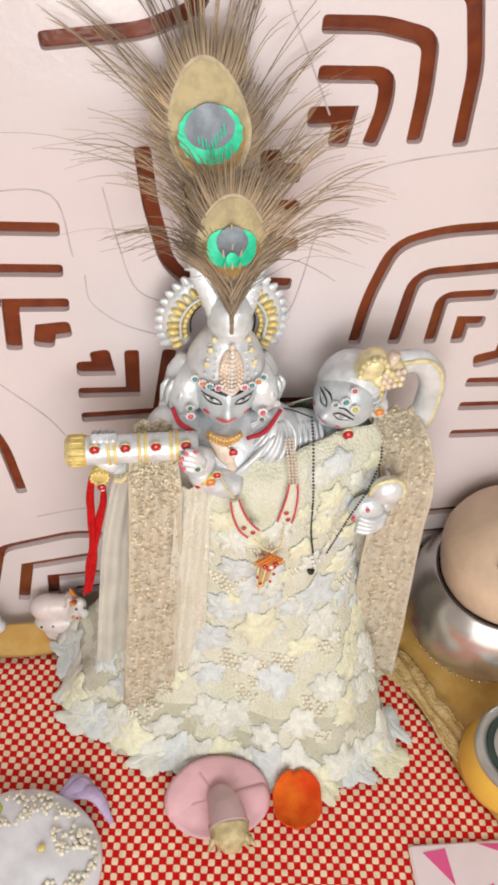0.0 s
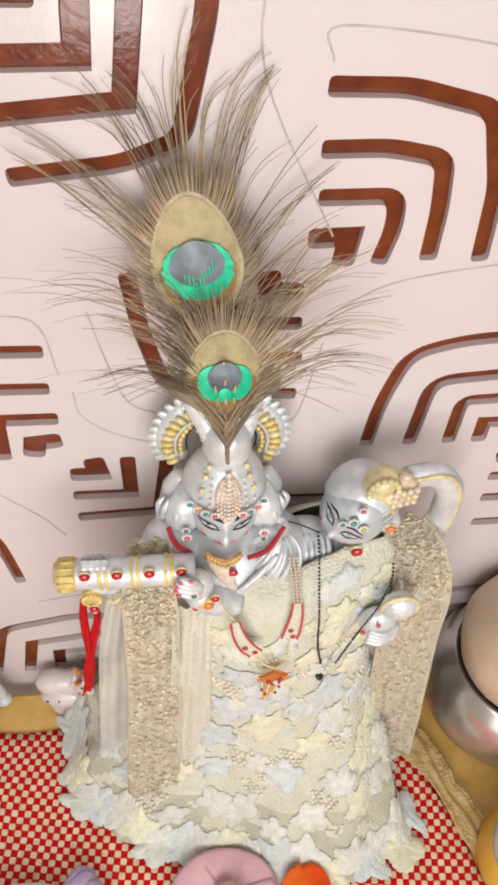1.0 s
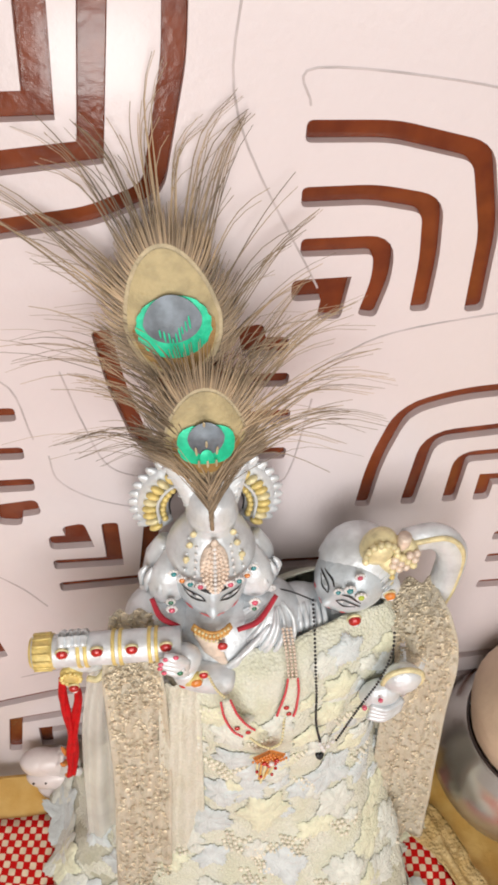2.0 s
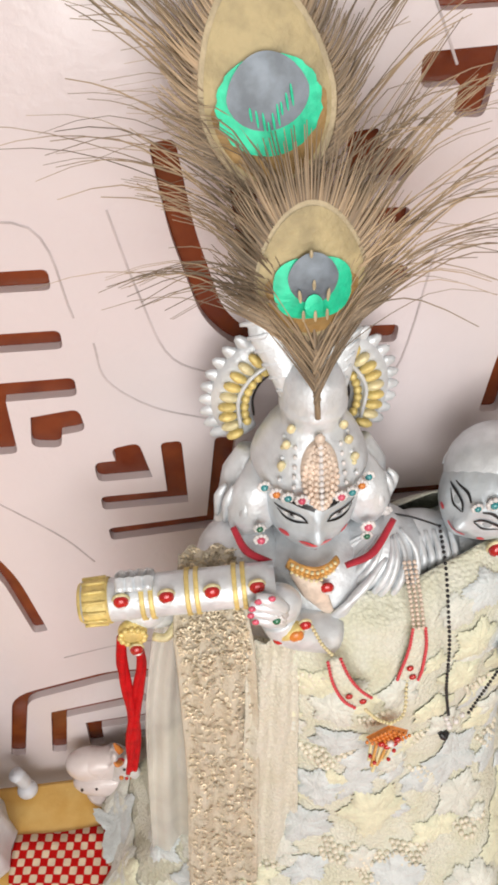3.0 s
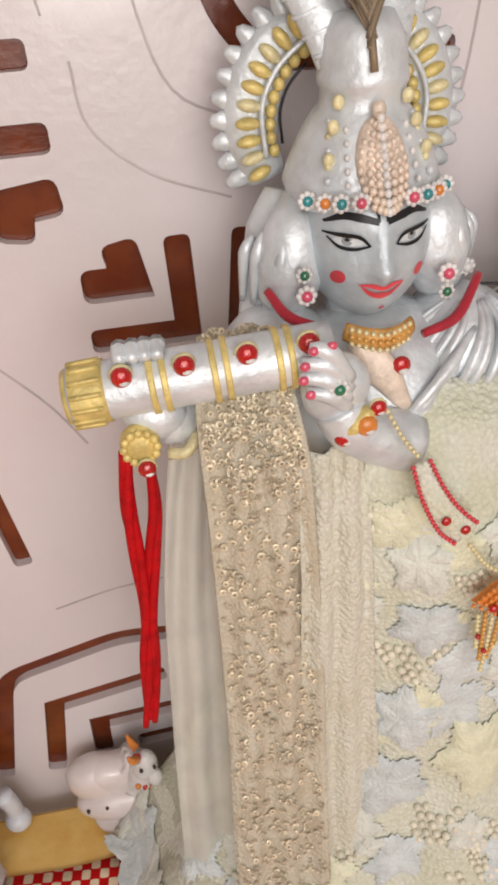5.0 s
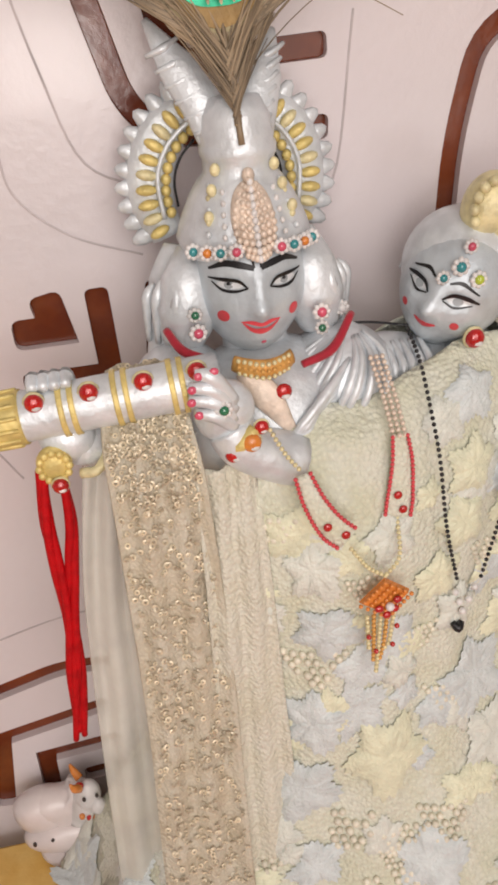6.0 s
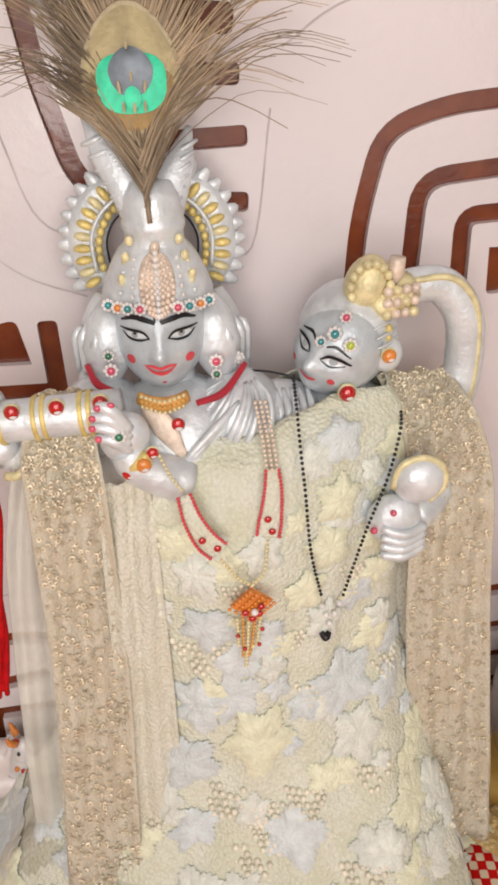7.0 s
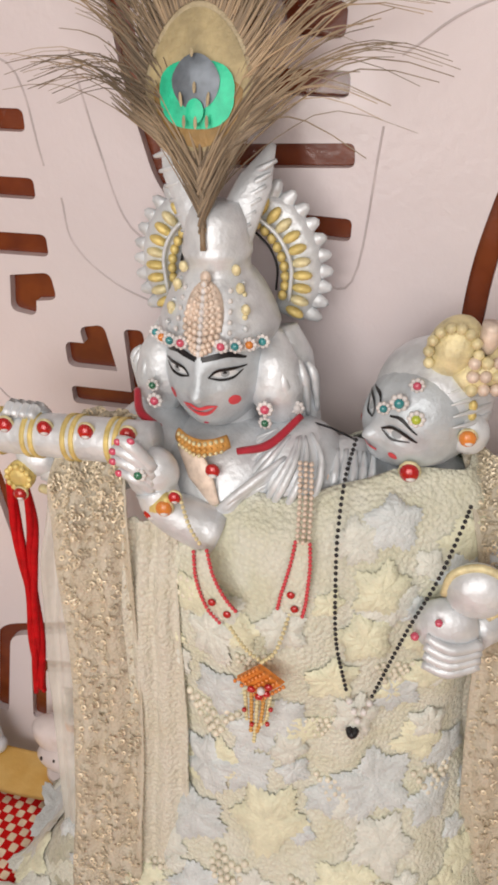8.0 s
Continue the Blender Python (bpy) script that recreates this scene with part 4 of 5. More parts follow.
def build_gown():
    rnd = random.Random(4)
    nu, ns = 180, 90
    vs = []
    for j in range(ns + 1):
        for i in range(nu):
            u = -math.pi + 2 * math.pi * i / nu
            s = j / ns
            if j == ns:
                s = 1 + 0.012 * math.cos(u * 18)
            vs.append(gown_at(u, s))
    fs = [(j * nu + i, j * nu + (i + 1) % nu, (j + 1) * nu + (i + 1) % nu, (j + 1) * nu + i) for j in range(ns) for i in range(nu)]
    bm = bmesh.new()
    pushed(bm, vs, fs)
    for k, face in enumerate(bm.faces):
        row = k // nu
        face.material_index = 1 if row > 0.82 * ns and noise.noise(vs[fs[k][0]] * 70) > -0.15 else 0
    bmesh.ops.recalc_face_normals(bm, faces=bm.faces[:])
    gown = finish("statue_gown", bm, ["lace", "hem"])
    tagged(gown, "cream lace gown with satin leaf appliques draped on the statue", "gown")
    mod = gown.modifiers.new("thickness", "SOLIDIFY")
    mod.thickness, mod.offset = 0.0008, -1
    main = (("leafc", 0.206, 0.124, 0.044, 1.5), ("leafb", 0.172, 0.146, 0.034, 1.1), ("leafb", 0.248, 0.148, 0.040, 2.0), ("leafb", 0.168, 0.112, 0.034, 0.4), ("leafw", 0.254, 0.116, 0.034, 2.6),
            ("leafw", 0.238, 0.186, 0.024, 1.2), ("leafw", 0.209, 0.168, 0.020, 1.6), ("leafb", 0.182, 0.192, 0.032, 0.2), ("leafw", 0.178, 0.222, 0.026, 0.9), ("leafc", 0.225, 0.207, 0.026, 2.2),
            ("leafc", 0.240, 0.228, 0.028, 0.7), ("leafw", 0.210, 0.232, 0.024, 1.9), ("leafc", 0.245, 0.250, 0.028, 1.2), ("leafw", 0.268, 0.178, 0.020, 1.0), ("leafc", 0.150, 0.205, 0.022, 1.4), ("leafc", 0.265, 0.205, 0.022, 0.3))
    for mat, x, z, size, turn in main:
        u, s = find(x, z)
        applique(gown, u, s, size, turn, mat)
    for k in range(24):
        u = -1.75 + 3.5 * k / 23 + rnd.uniform(-0.04, 0.04)
        applique(gown, u, 0.97 + rnd.uniform(-0.03, 0.03), rnd.uniform(0.036, 0.046), 1.57 + rnd.uniform(-0.8, 0.8), ("leafw", "leafb", "leafw", "leafc")[k % 4], lift=0.0026, teeth=0.45)
    for k in range(26):
        u = -1.8 + 3.6 * k / 25 + rnd.uniform(-0.08, 0.08)
        applique(gown, u, rnd.uniform(0.70, 0.90), rnd.uniform(0.026, 0.040), rnd.uniform(0, 6.3), rnd.choice(("leafw", "leafb", "leafc", "leafw")), lift=0.0024)
    for k in range(60):
        applique(gown, -1.4 + 2.8 * k / 59, rnd.uniform(0.06, 0.70), rnd.uniform(0.014, 0.028), rnd.uniform(0, 6.3), rnd.choice(("leafw", "leafb", "leafc")), lift=0.0017)
    bm = bmesh.new()
    for x, z, rows, r in ((0.176, 0.171, 5, 0.0019), (0.232, 0.140, 5, 0.0016), (0.185, 0.088, 5, 0.0020), (0.225, 0.090, 5, 0.0018), (0.262, 0.095, 4, 0.0018), (0.165, 0.235, 4, 0.0015), (0.222, 0.178, 4, 0.0014),
                          (0.150, 0.130, 5, 0.0016), (0.272, 0.140, 4, 0.0017), (0.196, 0.210, 4, 0.0014), (0.250, 0.205, 4, 0.0014), (0.200, 0.060, 5, 0.0020), (0.140, 0.070, 5, 0.0019), (0.255, 0.055, 5, 0.0020), (0.120, 0.040, 5, 0.0018)):
        u, s = find(x, z)
        cluster(bm, u, s, rows, r)
    for k in range(16):
        cluster(bm, rnd.uniform(-1.6, 1.6), rnd.uniform(0.68, 0.98), rnd.choice((3, 4)), rnd.uniform(0.0014, 0.0020))
    tagged(part("pearl_stitching", bm, "pearl", gown, "raised cream stitched dots"), kind="stuff")


build_gown()


# ---- sequinned scarves ----
def ribbon_point(pts, widths, f, e, waves, depth):
    c = spline(pts, 40)
    k = f * 40
    i = min(int(k), 39)
    p = c[i].lerp(c[i + 1], k - i)
    w = widths[0] + (widths[1] - widths[0]) * f
    y = depth * math.sin(e * waves + f * 4) + 0.002 * noise.noise(Vector((e * 2, f * 9, pts[0][0] * 90)))
    return p + Vector((e * w / 2, y, 0.0))


def build_scarf(label, pts, widths, mat, sequins, waves=5.0, depth=0.0025, lo=0.0, hi=1.0):
    n, m = 70, 18
    vs = [ribbon_point(pts, widths, j / n, -1 + 2 * i / m, waves, depth) for j in range(n + 1) for i in range(m + 1)]
    for v in vs:
        v.z = max(v.z, 0.0085)
    fs = [(j * (m + 1) + i, j * (m + 1) + i + 1, (j + 1) * (m + 1) + i + 1, (j + 1) * (m + 1) + i) for j in range(n) for i in range(m)]
    bm = bmesh.new()
    pushed(bm, vs, fs)
    bmesh.ops.recalc_face_normals(bm, faces=bm.faces[:])
    ob = finish("scarf", bm, mat)
    tagged(ob, label, "scarf")
    mod = ob.modifiers.new("thickness", "SOLIDIFY")
    mod.thickness = 0.0007
    if not sequins:
        return ob
    rnd = random.Random(sequins)
    bm = bmesh.new()
    for k in range(sequins):
        f, e = rnd.random() ** 1.15, rnd.uniform(-1, 1) * 0.92
        e = lo + (hi - lo) * (e + 1) / 2 if (lo, hi) != (0.0, 1.0) else e
        p = ribbon_point(pts, widths, f, e, waves, depth) + Vector((0, -0.0014, 0))
        p.z = max(p.z, 0.010)
        nrm = Vector((rnd.gauss(0, 0.35), -1, rnd.gauss(0.1, 0.35))).normalized()
        a = nrm.orthogonal().normalized()
        b = nrm.cross(a)
        r = rnd.uniform(0.0007, 0.0014)
        ring = [p + (a * math.cos(t) + b * math.sin(t)) * r for t in [math.pi * 2 * i / 8 for i in range(8)]]
        inner = [p + nrm * 0.0003 + (a * math.cos(t) + b * math.sin(t)) * r * 0.45 for t in [math.pi * 2 * i / 8 for i in range(8)]]
        pushed(bm, ring + inner, [(i, (i + 1) % 8, 8 + (i + 1) % 8, 8 + i) for i in range(8)])
    tagged(part("sequin_scatter", bm, "sequin", ob, "champagne sequins", smooth=False), kind="stuff")
    return ob


build_scarf("tan net scarf with champagne sequins hanging over the flute arm", [(0.128, 0.398, 0.296), (0.125, 0.372, 0.283), (0.126, 0.362, 0.255), (0.126, 0.356, 0.17), (0.123, 0.342, 0.09), (0.122, 0.330, 0.040)], (0.028, 0.040), "net", 1400, 8.0, 0.0024)
build_scarf("pale satin veil hanging behind the flute arm", [(0.114, 0.386, 0.276), (0.108, 0.376, 0.22), (0.106, 0.370, 0.14), (0.104, 0.362, 0.03)], (0.022, 0.046), "veil", 0, 9.0, 0.0028)
build_scarf("sheer cream net panel hanging beside the sequinned scarf", [(0.150, 0.370, 0.264), (0.150, 0.3605, 0.22), (0.150, 0.3540, 0.14), (0.149, 0.336, 0.05)], (0.022, 0.032), "sheer", 0, 8.0, 0.0016)
build_scarf("tan sequinned net veil falling from the shoulder to the table", [(0.284, 0.408, 0.290), (0.292, 0.388, 0.276), (0.300, 0.380, 0.240), (0.305, 0.375, 0.16), (0.311, 0.366, 0.08), (0.314, 0.352, 0.012)], (0.034, 0.048), "net", 1300, 8.0, 0.0030)
build_scarf("sheer cream net fold hanging behind the sequinned veil", [(0.286, 0.404, 0.262), (0.290, 0.396, 0.22), (0.293, 0.388, 0.15), (0.300, 0.376, 0.03)], (0.036, 0.060), "sheer", 0, 4.0, 0.002)


# ---- jewellery ----
def bead_run(parent, name, pts, r, gap, mat, seg=8):
    """Single beads strung along a curve."""
    c = spline(pts, 300)
    bm = bmesh.new()
    ball(bm, (0, 0, 0), r, 0, None, seg, 6)
    first = part(name, bm, mat, parent)
    first.location = c[0]
    walked = 0.0
    for a, b in zip(c, c[1:]):
        walked += (b - a).length
        if walked >= gap:
            walked -= gap
            ob = new(name, first.data)
            ob.parent, ob.location = parent, b


def build_black_necklace():
    t = thing("bead_necklace", "long string of tiny black beads with a pearl drop", "necklace")
    bead_run(t, "bead", [(0.2268, 0.396, 0.2960), (0.2256, 0.379, 0.2890), (0.2256, 0.3665, 0.2740), (0.2266, 0.3590, 0.2580), (0.2286, 0.3540, 0.2310), (0.2340, 0.3530, 0.2050)], 0.00085, 0.00235, "black")
    bead_run(t, "bead", [(0.244, 0.3535, 0.205), (0.254, 0.358, 0.237), (0.263, 0.362, 0.261), (0.269, 0.369, 0.280), (0.272, 0.380, 0.285)], 0.00085, 0.00235, "black")
    for x, z in ((0.2350, 0.1970), (0.2430, 0.1980), (0.2370, 0.1915), (0.2410, 0.1920), (0.2388, 0.1862)):
        bm = bmesh.new()
        ball(bm, (x, 0.3560, z), 0.0015, 0, None, 10, 7)
        part("pearl", bm, "white", t, "white pearl")
    bm = bmesh.new()
    tube(bm, [(0.2350, 0.3565, 0.1805), (0.2370, 0.3550, 0.1785), (0.2390, 0.3565, 0.1805)], (0.0012, 0.0022, 0.0012), 0, 8, 10)
    part("drop", bm, "black", t, "black curved drop")
    bm = bmesh.new()
    tube(bm, [(0.206, 0.406, 0.296), (0.216, 0.402, 0.2965), (0.2268, 0.396, 0.2960)], 0.0005, 0, 8, 5)
    part("thread", bm, "black", t)


def build_garland():
    t = thing("necklace", "red edged beaded necklace with an orange pendant", "necklace")
    for pts in ([(0.1750, 0.3575, 0.2630), (0.1778, 0.3530, 0.2540), (0.1828, 0.3500, 0.2450), (0.1885, 0.3485, 0.2395)], [(0.2130, 0.3650, 0.2680), (0.2128, 0.3615, 0.2590), (0.2112, 0.3585, 0.2470), (0.2098, 0.3570, 0.2385)]):
        bm = bmesh.new()
        tube(bm, pts, (0.0028, 0.0038, 0.0050, 0.0050), 0, 14, 10, 0.25)
        part("strap", bm, "lace", t, "cream woven strap")
        c = spline(pts, 14)
        for e in (-1, 1):
            edge = []
            for k, p in enumerate(c):
                d = c[min(k + 1, 14)] - c[max(k - 1, 0)]
                side = Vector((-d.z, 0, d.x)).normalized()
                w = 0.0028 + 0.0022 * min(1, k / 10)
                edge.append(p + side * (w * e) + Vector((0, -0.0012, 0)))
            bead_run(t, "red_bead", [tuple(q) for q in edge[::2]], 0.00085, 0.0016, "lip", 6)
        for k, e in ((9, -0.0012), (12, 0.0014)):
            bm = bmesh.new()
            ball(bm, c[k] + Vector((e, -0.0018, 0)), (0.0017, 0.0010, 0.0017), 0, None, 10, 7)
            part("red_stone", bm, "gem", t, "red glass stone")
    bead_run(t, "gold_bead", [(0.189, 0.3462, 0.236), (0.195, 0.3455, 0.227), (0.2015, 0.3450, 0.222)], 0.0009, 0.0019, "paleg", 6)
    bead_run(t, "gold_bead", [(0.2098, 0.3565, 0.2385), (0.207, 0.3460, 0.229), (0.2015, 0.3450, 0.222)], 0.0009, 0.0019, "paleg", 6)
    bead_run(t, "gold_bead", [(0.166, 0.3640, 0.279), (0.170, 0.3600, 0.271), (0.1750, 0.3580, 0.2640)], 0.0009, 0.0019, "paleg", 6)
    for e in (-0.0022, 0.0, 0.0022):
        bead_run(t, "pearl_bead", [(0.2130 + e, 0.3645, 0.2680), (0.2120 + e, 0.3730, 0.2800), (0.2100 + e, 0.3830, 0.2930)], 0.0010, 0.0021, "peach", 6)
    bm = bmesh.new()
    o = Vector((0.2010, 0.3448, 0.2130))
    lozenge = [o + Vector((0.0098 * a, 0, 0.0085 * b)) for a, b in ((0, 1), (1, 0.1), (0.1, -1), (-1, -0.1))]
    pushed(bm, lozenge + [p + Vector((0, -0.002, 0)) + (o - p) * 0.12 for p in lozenge], [(0, 1, 2, 3), (7, 6, 5, 4)] + [(i, (i + 1) % 4, 4 + (i + 1) % 4, 4 + i) for i in range(4)])
    pendant = part("pendant", bm, "orange", t, "orange lozenge pendant", smooth=False)
    for k in range(5):
        bead_run(pendant, "gold_bead", [tuple(lozenge[3].lerp(lozenge[2], k / 4) + Vector((0, -0.0026, 0))), tuple(lozenge[0].lerp(lozenge[1], k / 4) + Vector((0, -0.0026, 0)))], 0.0009, 0.0021, "orange", 6)
    for x, z in ((-0.003, -0.003), (0.003, -0.004), (0.0, -0.0065), (0.004, 0.0)):
        bm = bmesh.new()
        ball(bm, o + Vector((x, -0.0035, z)), (0.0018, 0.0011, 0.0016), 0, None, 10, 7)
        part("red_stone", bm, "gem", pendant, "red glass stone")
    bm = bmesh.new()
    ball(bm, o + Vector((0.001, -0.0038, -0.0025)), 0.0017, 0, None, 10, 7)
    part("pearl", bm, "white", pendant, "white pearl")
    for k in range(5):
        bead_run(t, "gold_bead", [(0.1945 + k * 0.0026, 0.3445, 0.2040), (0.1950 + k * 0.0020, 0.3440, 0.190), (0.1955 + k * 0.0012, 0.3435, 0.176 + 0.006 * abs(k - 2))], 0.0010, 0.0021, "amber" if k % 2 else "paleg", 6)
    for x, z in ((0.1945, 0.196), (0.2055, 0.199), (0.1975, 0.188), (0.2040, 0.190)):
        bm = bmesh.new()
        ball(bm, (x, 0.3425, z), 0.0011, 0, None, 8, 6)
        part("red_stone", bm, "gem", t)


def build_collar():
    t = thing("collar_necklace", "orange and gold choker with a crimson cord", "necklace")
    bm = bmesh.new()
    tube(bm, [(0.1585, 0.3850, 0.2960), (0.163, 0.3815, 0.2950), (0.169, 0.3795, 0.2945), (0.175, 0.3805, 0.2950), (0.1795, 0.3840, 0.2960)], (0.0030, 0.0036, 0.0038, 0.0036, 0.0030), 0, 20, 10, 0.4)
    choker = part("choker", bm, "amber", t, "amber gold choker")
    for k in range(3):
        bead_run(choker, "gold_bead", [(0.160, 0.3822, 0.2978 - k * 0.0024), (0.169, 0.3775 - k * 0.0002, 0.2970 - k * 0.0024), (0.178, 0.3812, 0.2978 - k * 0.0024)], 0.0009, 0.0022, "amber" if k % 2 else "paleg", 6)
    bm = bmesh.new()
    ball(bm, (0.1745, 0.3775, 0.2858), (0.0031, 0.0020, 0.0031), 0, None, 12, 8)
    part("red_stone", bm, "gem", t, "red glass stone")
    bm = bmesh.new()
    ball(bm, (0.1748, 0.3760, 0.2846), (0.0017, 0.0011, 0.0010), 0, None, 8, 6)
    part("pearl", bm, "white", t, "white pearl")
    for pts in ([(0.1375, 0.398, 0.3065), (0.1420, 0.389, 0.3015), (0.1515, 0.384, 0.2985)], [(0.183, 0.3830, 0.2925), (0.195, 0.3860, 0.2955), (0.2055, 0.396, 0.3040)]):
        bm = bmesh.new()
        tube(bm, pts, (0.0014, 0.0018, 0.0014), 0, 14, 10)
        part("cord", bm, "ribbon", t, "crimson velvet cord")


def build_tassel():
    t = thing("tassel", "bright red yarn tassel hanging from the flute", "tassel")
    rnd = random.Random(2)
    for k in range(5):
        bm = bmesh.new()
        side = -1 if k < 3 else 1
        base = [(0.0905, 0.2720), (0.0893, 0.2500), (0.0880, 0.2300), (0.0866, 0.2060), (0.0838, 0.1800), (0.0812, 0.1600), (0.0790, 0.1430 + rnd.uniform(-0.003, 0.003))]
        wide = (0.0008, 0.0010, 0.0012, 0.0012, 0.0012, 0.0012, 0.0013)
        gap = (0.0030, 0.0040, 0.0026, 0.0012, 0.0016, 0.0008, 0.0010)
        pts = [(x + side * g + w * math.sin(2.1 * k + 1.1 * i), 0.3735 + w * math.cos(2.1 * k + 1.1 * i) * (i > 0), z) for i, ((x, z), w, g) in enumerate(zip(base, wide, gap))]
        tube(bm, pts, (0.0015, 0.0018, 0.0017, 0.0017, 0.0017, 0.0017, 0.0013), 0, 36, 9)
        part("strand", bm, "yarn", t)


build_black_necklace()
build_garland()
build_collar()
build_tassel()


# ---- peacock feathers ----
def sheet(bm, o, ux, uz, ny, outline, bulge, mat=0, rings=5):
    """A slightly domed plate in the plane of ux and uz, with the outline given by angle."""
    n = 48
    vs = [o + ny * bulge]
    for r in range(1, rings + 1):
        f = r / rings
        for k in range(n):
            a = 2 * math.pi * k / n
            x, z = outline(a)
            vs.append(o + ux * (x * f) + uz * (z * f) + ny * (bulge * (1 - f * f)))
    fs = [(0, 1 + k, 1 + (k + 1) % n) for k in range(n)]
    for r in range(rings - 1):
        fs += [(1 + r * n + k, 1 + (r + 1) * n + k, 1 + (r + 1) * n + (k + 1) % n, 1 + r * n + (k + 1) % n) for k in range(n)]
    pushed(bm, vs, fs, mat)


def build_feather(label, eye, lean, turn, size, root, reach, seed, count, notch):
    """One peacock feather: shaft, layered eye and loose barbs. eye: its centre; size: half width of the tan oval."""
    t = thing("peacock_feather", label, "feather", "peacock feathers on the crown")
    rnd = random.Random(seed)
    rot = Euler((radians(lean), radians(turn), 0)).to_matrix()
    ux, uz, ny = rot @ Vector((1, 0, 0)), rot @ Vector((0, 0, 1)), rot @ Vector((0, -1, 0))
    o = Vector(eye)
    low, top = Vector(root), o + uz * size * 1.3
    bm = bmesh.new()
    tube(bm, [tuple(low), tuple(low.lerp(o, 0.5) + ny * 0.001), tuple(o - ny * 0.001)], (0.0011, 0.0009, 0.0005), 0, 14, 7)
    part("shaft", bm, "barb", t, "thin brown shaft")

    def oval(w, lowz, highz):
        def f(a):
            c, s = math.cos(a), math.sin(a)
            taper = 1 - 0.16 * max(0, s)
            return w * c * taper * (1 + 0.006 * math.sin(a * 23)), (highz if s > 0 else lowz) * s
        return f

    layers = (("outer_vane", "barb", 1.13, 1.48, 1.78, 0.0), ("pale_ring", "ring", 1.04, 1.38, 1.74, 0.0), ("tan_vane", "tan", 0.96, 1.26, 1.62, 0.0), ("bronze_vane", "bronze", 0.88, 1.14, 0.34, -0.05))
    if notch > 0.3:
        layers = (("outer_vane", "barb", 1.20, 1.38, 1.56, 0.0), ("pale_ring", "ring", 1.08, 1.24, 1.44, 0.0), ("tan_vane", "tan", 0.99, 1.12, 1.32, 0.0), ("bronze_vane", "bronze", 0.86, 1.00, 0.30, -0.05))
    for k, (name, mat, w, lz, hz, dz) in enumerate(layers):
        bm = bmesh.new()
        sheet(bm, o + uz * (size * (dz - 0.05)) + ny * (0.0006 * k), ux, uz, ny, oval(size * w, size * lz, size * hz), 0.0012)
        part(name, bm, mat, t)
    bm = bmesh.new()

    def heart(a):
        c, s = math.cos(a), math.sin(a)
        dip = notch * 0.55 * math.exp(-((a - math.pi / 2) / 0.75) ** 2)
        wide, tall, ripple = (0.72, 0.66, 0.006) if notch > 0.3 else (0.80, 0.74, 0.03)
        if notch > 0.3:
            c, s, dip = math.copysign(abs(c) ** 0.72, c), math.copysign(abs(s) ** 0.8, s), 0.22 if s > 0 else 0.0
        return size * wide * c * (1 + ripple * math.sin(a * 17)), size * tall * (s * (1 - dip))
    sheet(bm, o + uz * (-size * 0.12) + ny * 0.0030, ux, uz, ny, heart, 0.0012)
    green = part("green_eye", bm, "emerald", t, "iridescent emerald eye")
    bm = bmesh.new()
    sheet(bm, o + uz * (size * (0.05 if notch < 0.3 else 0.06)) + ny * 0.0042, ux, uz, ny, oval(size * (0.62 if notch < 0.3 else 0.46), size * 0.52, size * (0.58 if notch < 0.3 else 0.44)), 0.0010)
    part("dark_eye", bm, "slate", green, "slate blue centre")
    if notch > 0.3:
        for x, z, r in ((-0.26, -0.28, 0.10), (0.26, -0.28, 0.10), (0.0, -0.08, 0.08), (-0.20, -0.66, 0.09), (0.02, -0.68, 0.09), (0.24, -0.66, 0.09), (-0.05, 0.50, 0.06)):
            bm = bmesh.new()
            c = o + ux * (size * x) + uz * (size * z) + ny * 0.0058
            sheet(bm, c, ux, uz, ny, lambda a: (size * (0.032 * math.cos(a) + 0.5 * x * r * math.sin(a) * (z > -0.4)), size * r * 1.25 * math.sin(a)), 0.0003, 0, 2)
            part("pale_fleck", bm, "ring", green)
        bm = bmesh.new()
        sheet(bm, o + uz * (-size * 0.48) + ny * 0.0054, ux, uz, ny, lambda a: (size * 0.17 * math.cos(a), size * 0.22 * math.sin(a)), 0.0003, 0, 3)
        part("green_tongue", bm, "emerald", green)
    else:
        for k in range(9):
            bm = bmesh.new()
            x = -0.30 + 0.08 * k + rnd.uniform(-0.02, 0.02)
            sheet(bm, o + ux * (size * x) + uz * (size * (-0.42 + 0.08 * abs(k - 3))) + ny * 0.0054, ux, uz, ny, lambda a: (size * 0.02 * math.cos(a), size * (0.10 + 0.03 * (k % 3)) * math.sin(a)), 0.0002, 0, 2)
            part("green_tongue", bm, "emerald", green)
    # loose barbs in locks, fanning off the shaft; a short dense fringe round the eye; a narrow bundle at the root
    bm = bmesh.new()

    def barb(p0, p1, p2, w0, curl):
        n, last = 10, None
        for j in range(n + 1):
            g = j / n
            p = p0 * (1 - g) ** 2 + p1 * (2 * g * (1 - g)) + p2 * g * g
            p = p + ux * (curl * 0.006 * max(0, g - 0.7) ** 2 * 11) + uz * (-abs(curl) * 0.006 * max(0, g - 0.7) ** 2 * 9)
            p.y = min(p.y, WALL - 0.003)
            d = p1 - p0 if g < 0.5 else p2 - p1
            nn = d.cross(ny).normalized()
            w = w0 * (1.1 - g * 0.75)
            a, b, c = bm.verts.new(p + nn * w), bm.verts.new(p - nn * w), bm.verts.new(p + ny * w)
            if last:
                bm.faces.new((last[0], a, c, last[2]))
                bm.faces.new((last[2], c, b, last[1]))
            last = (a, b, c)

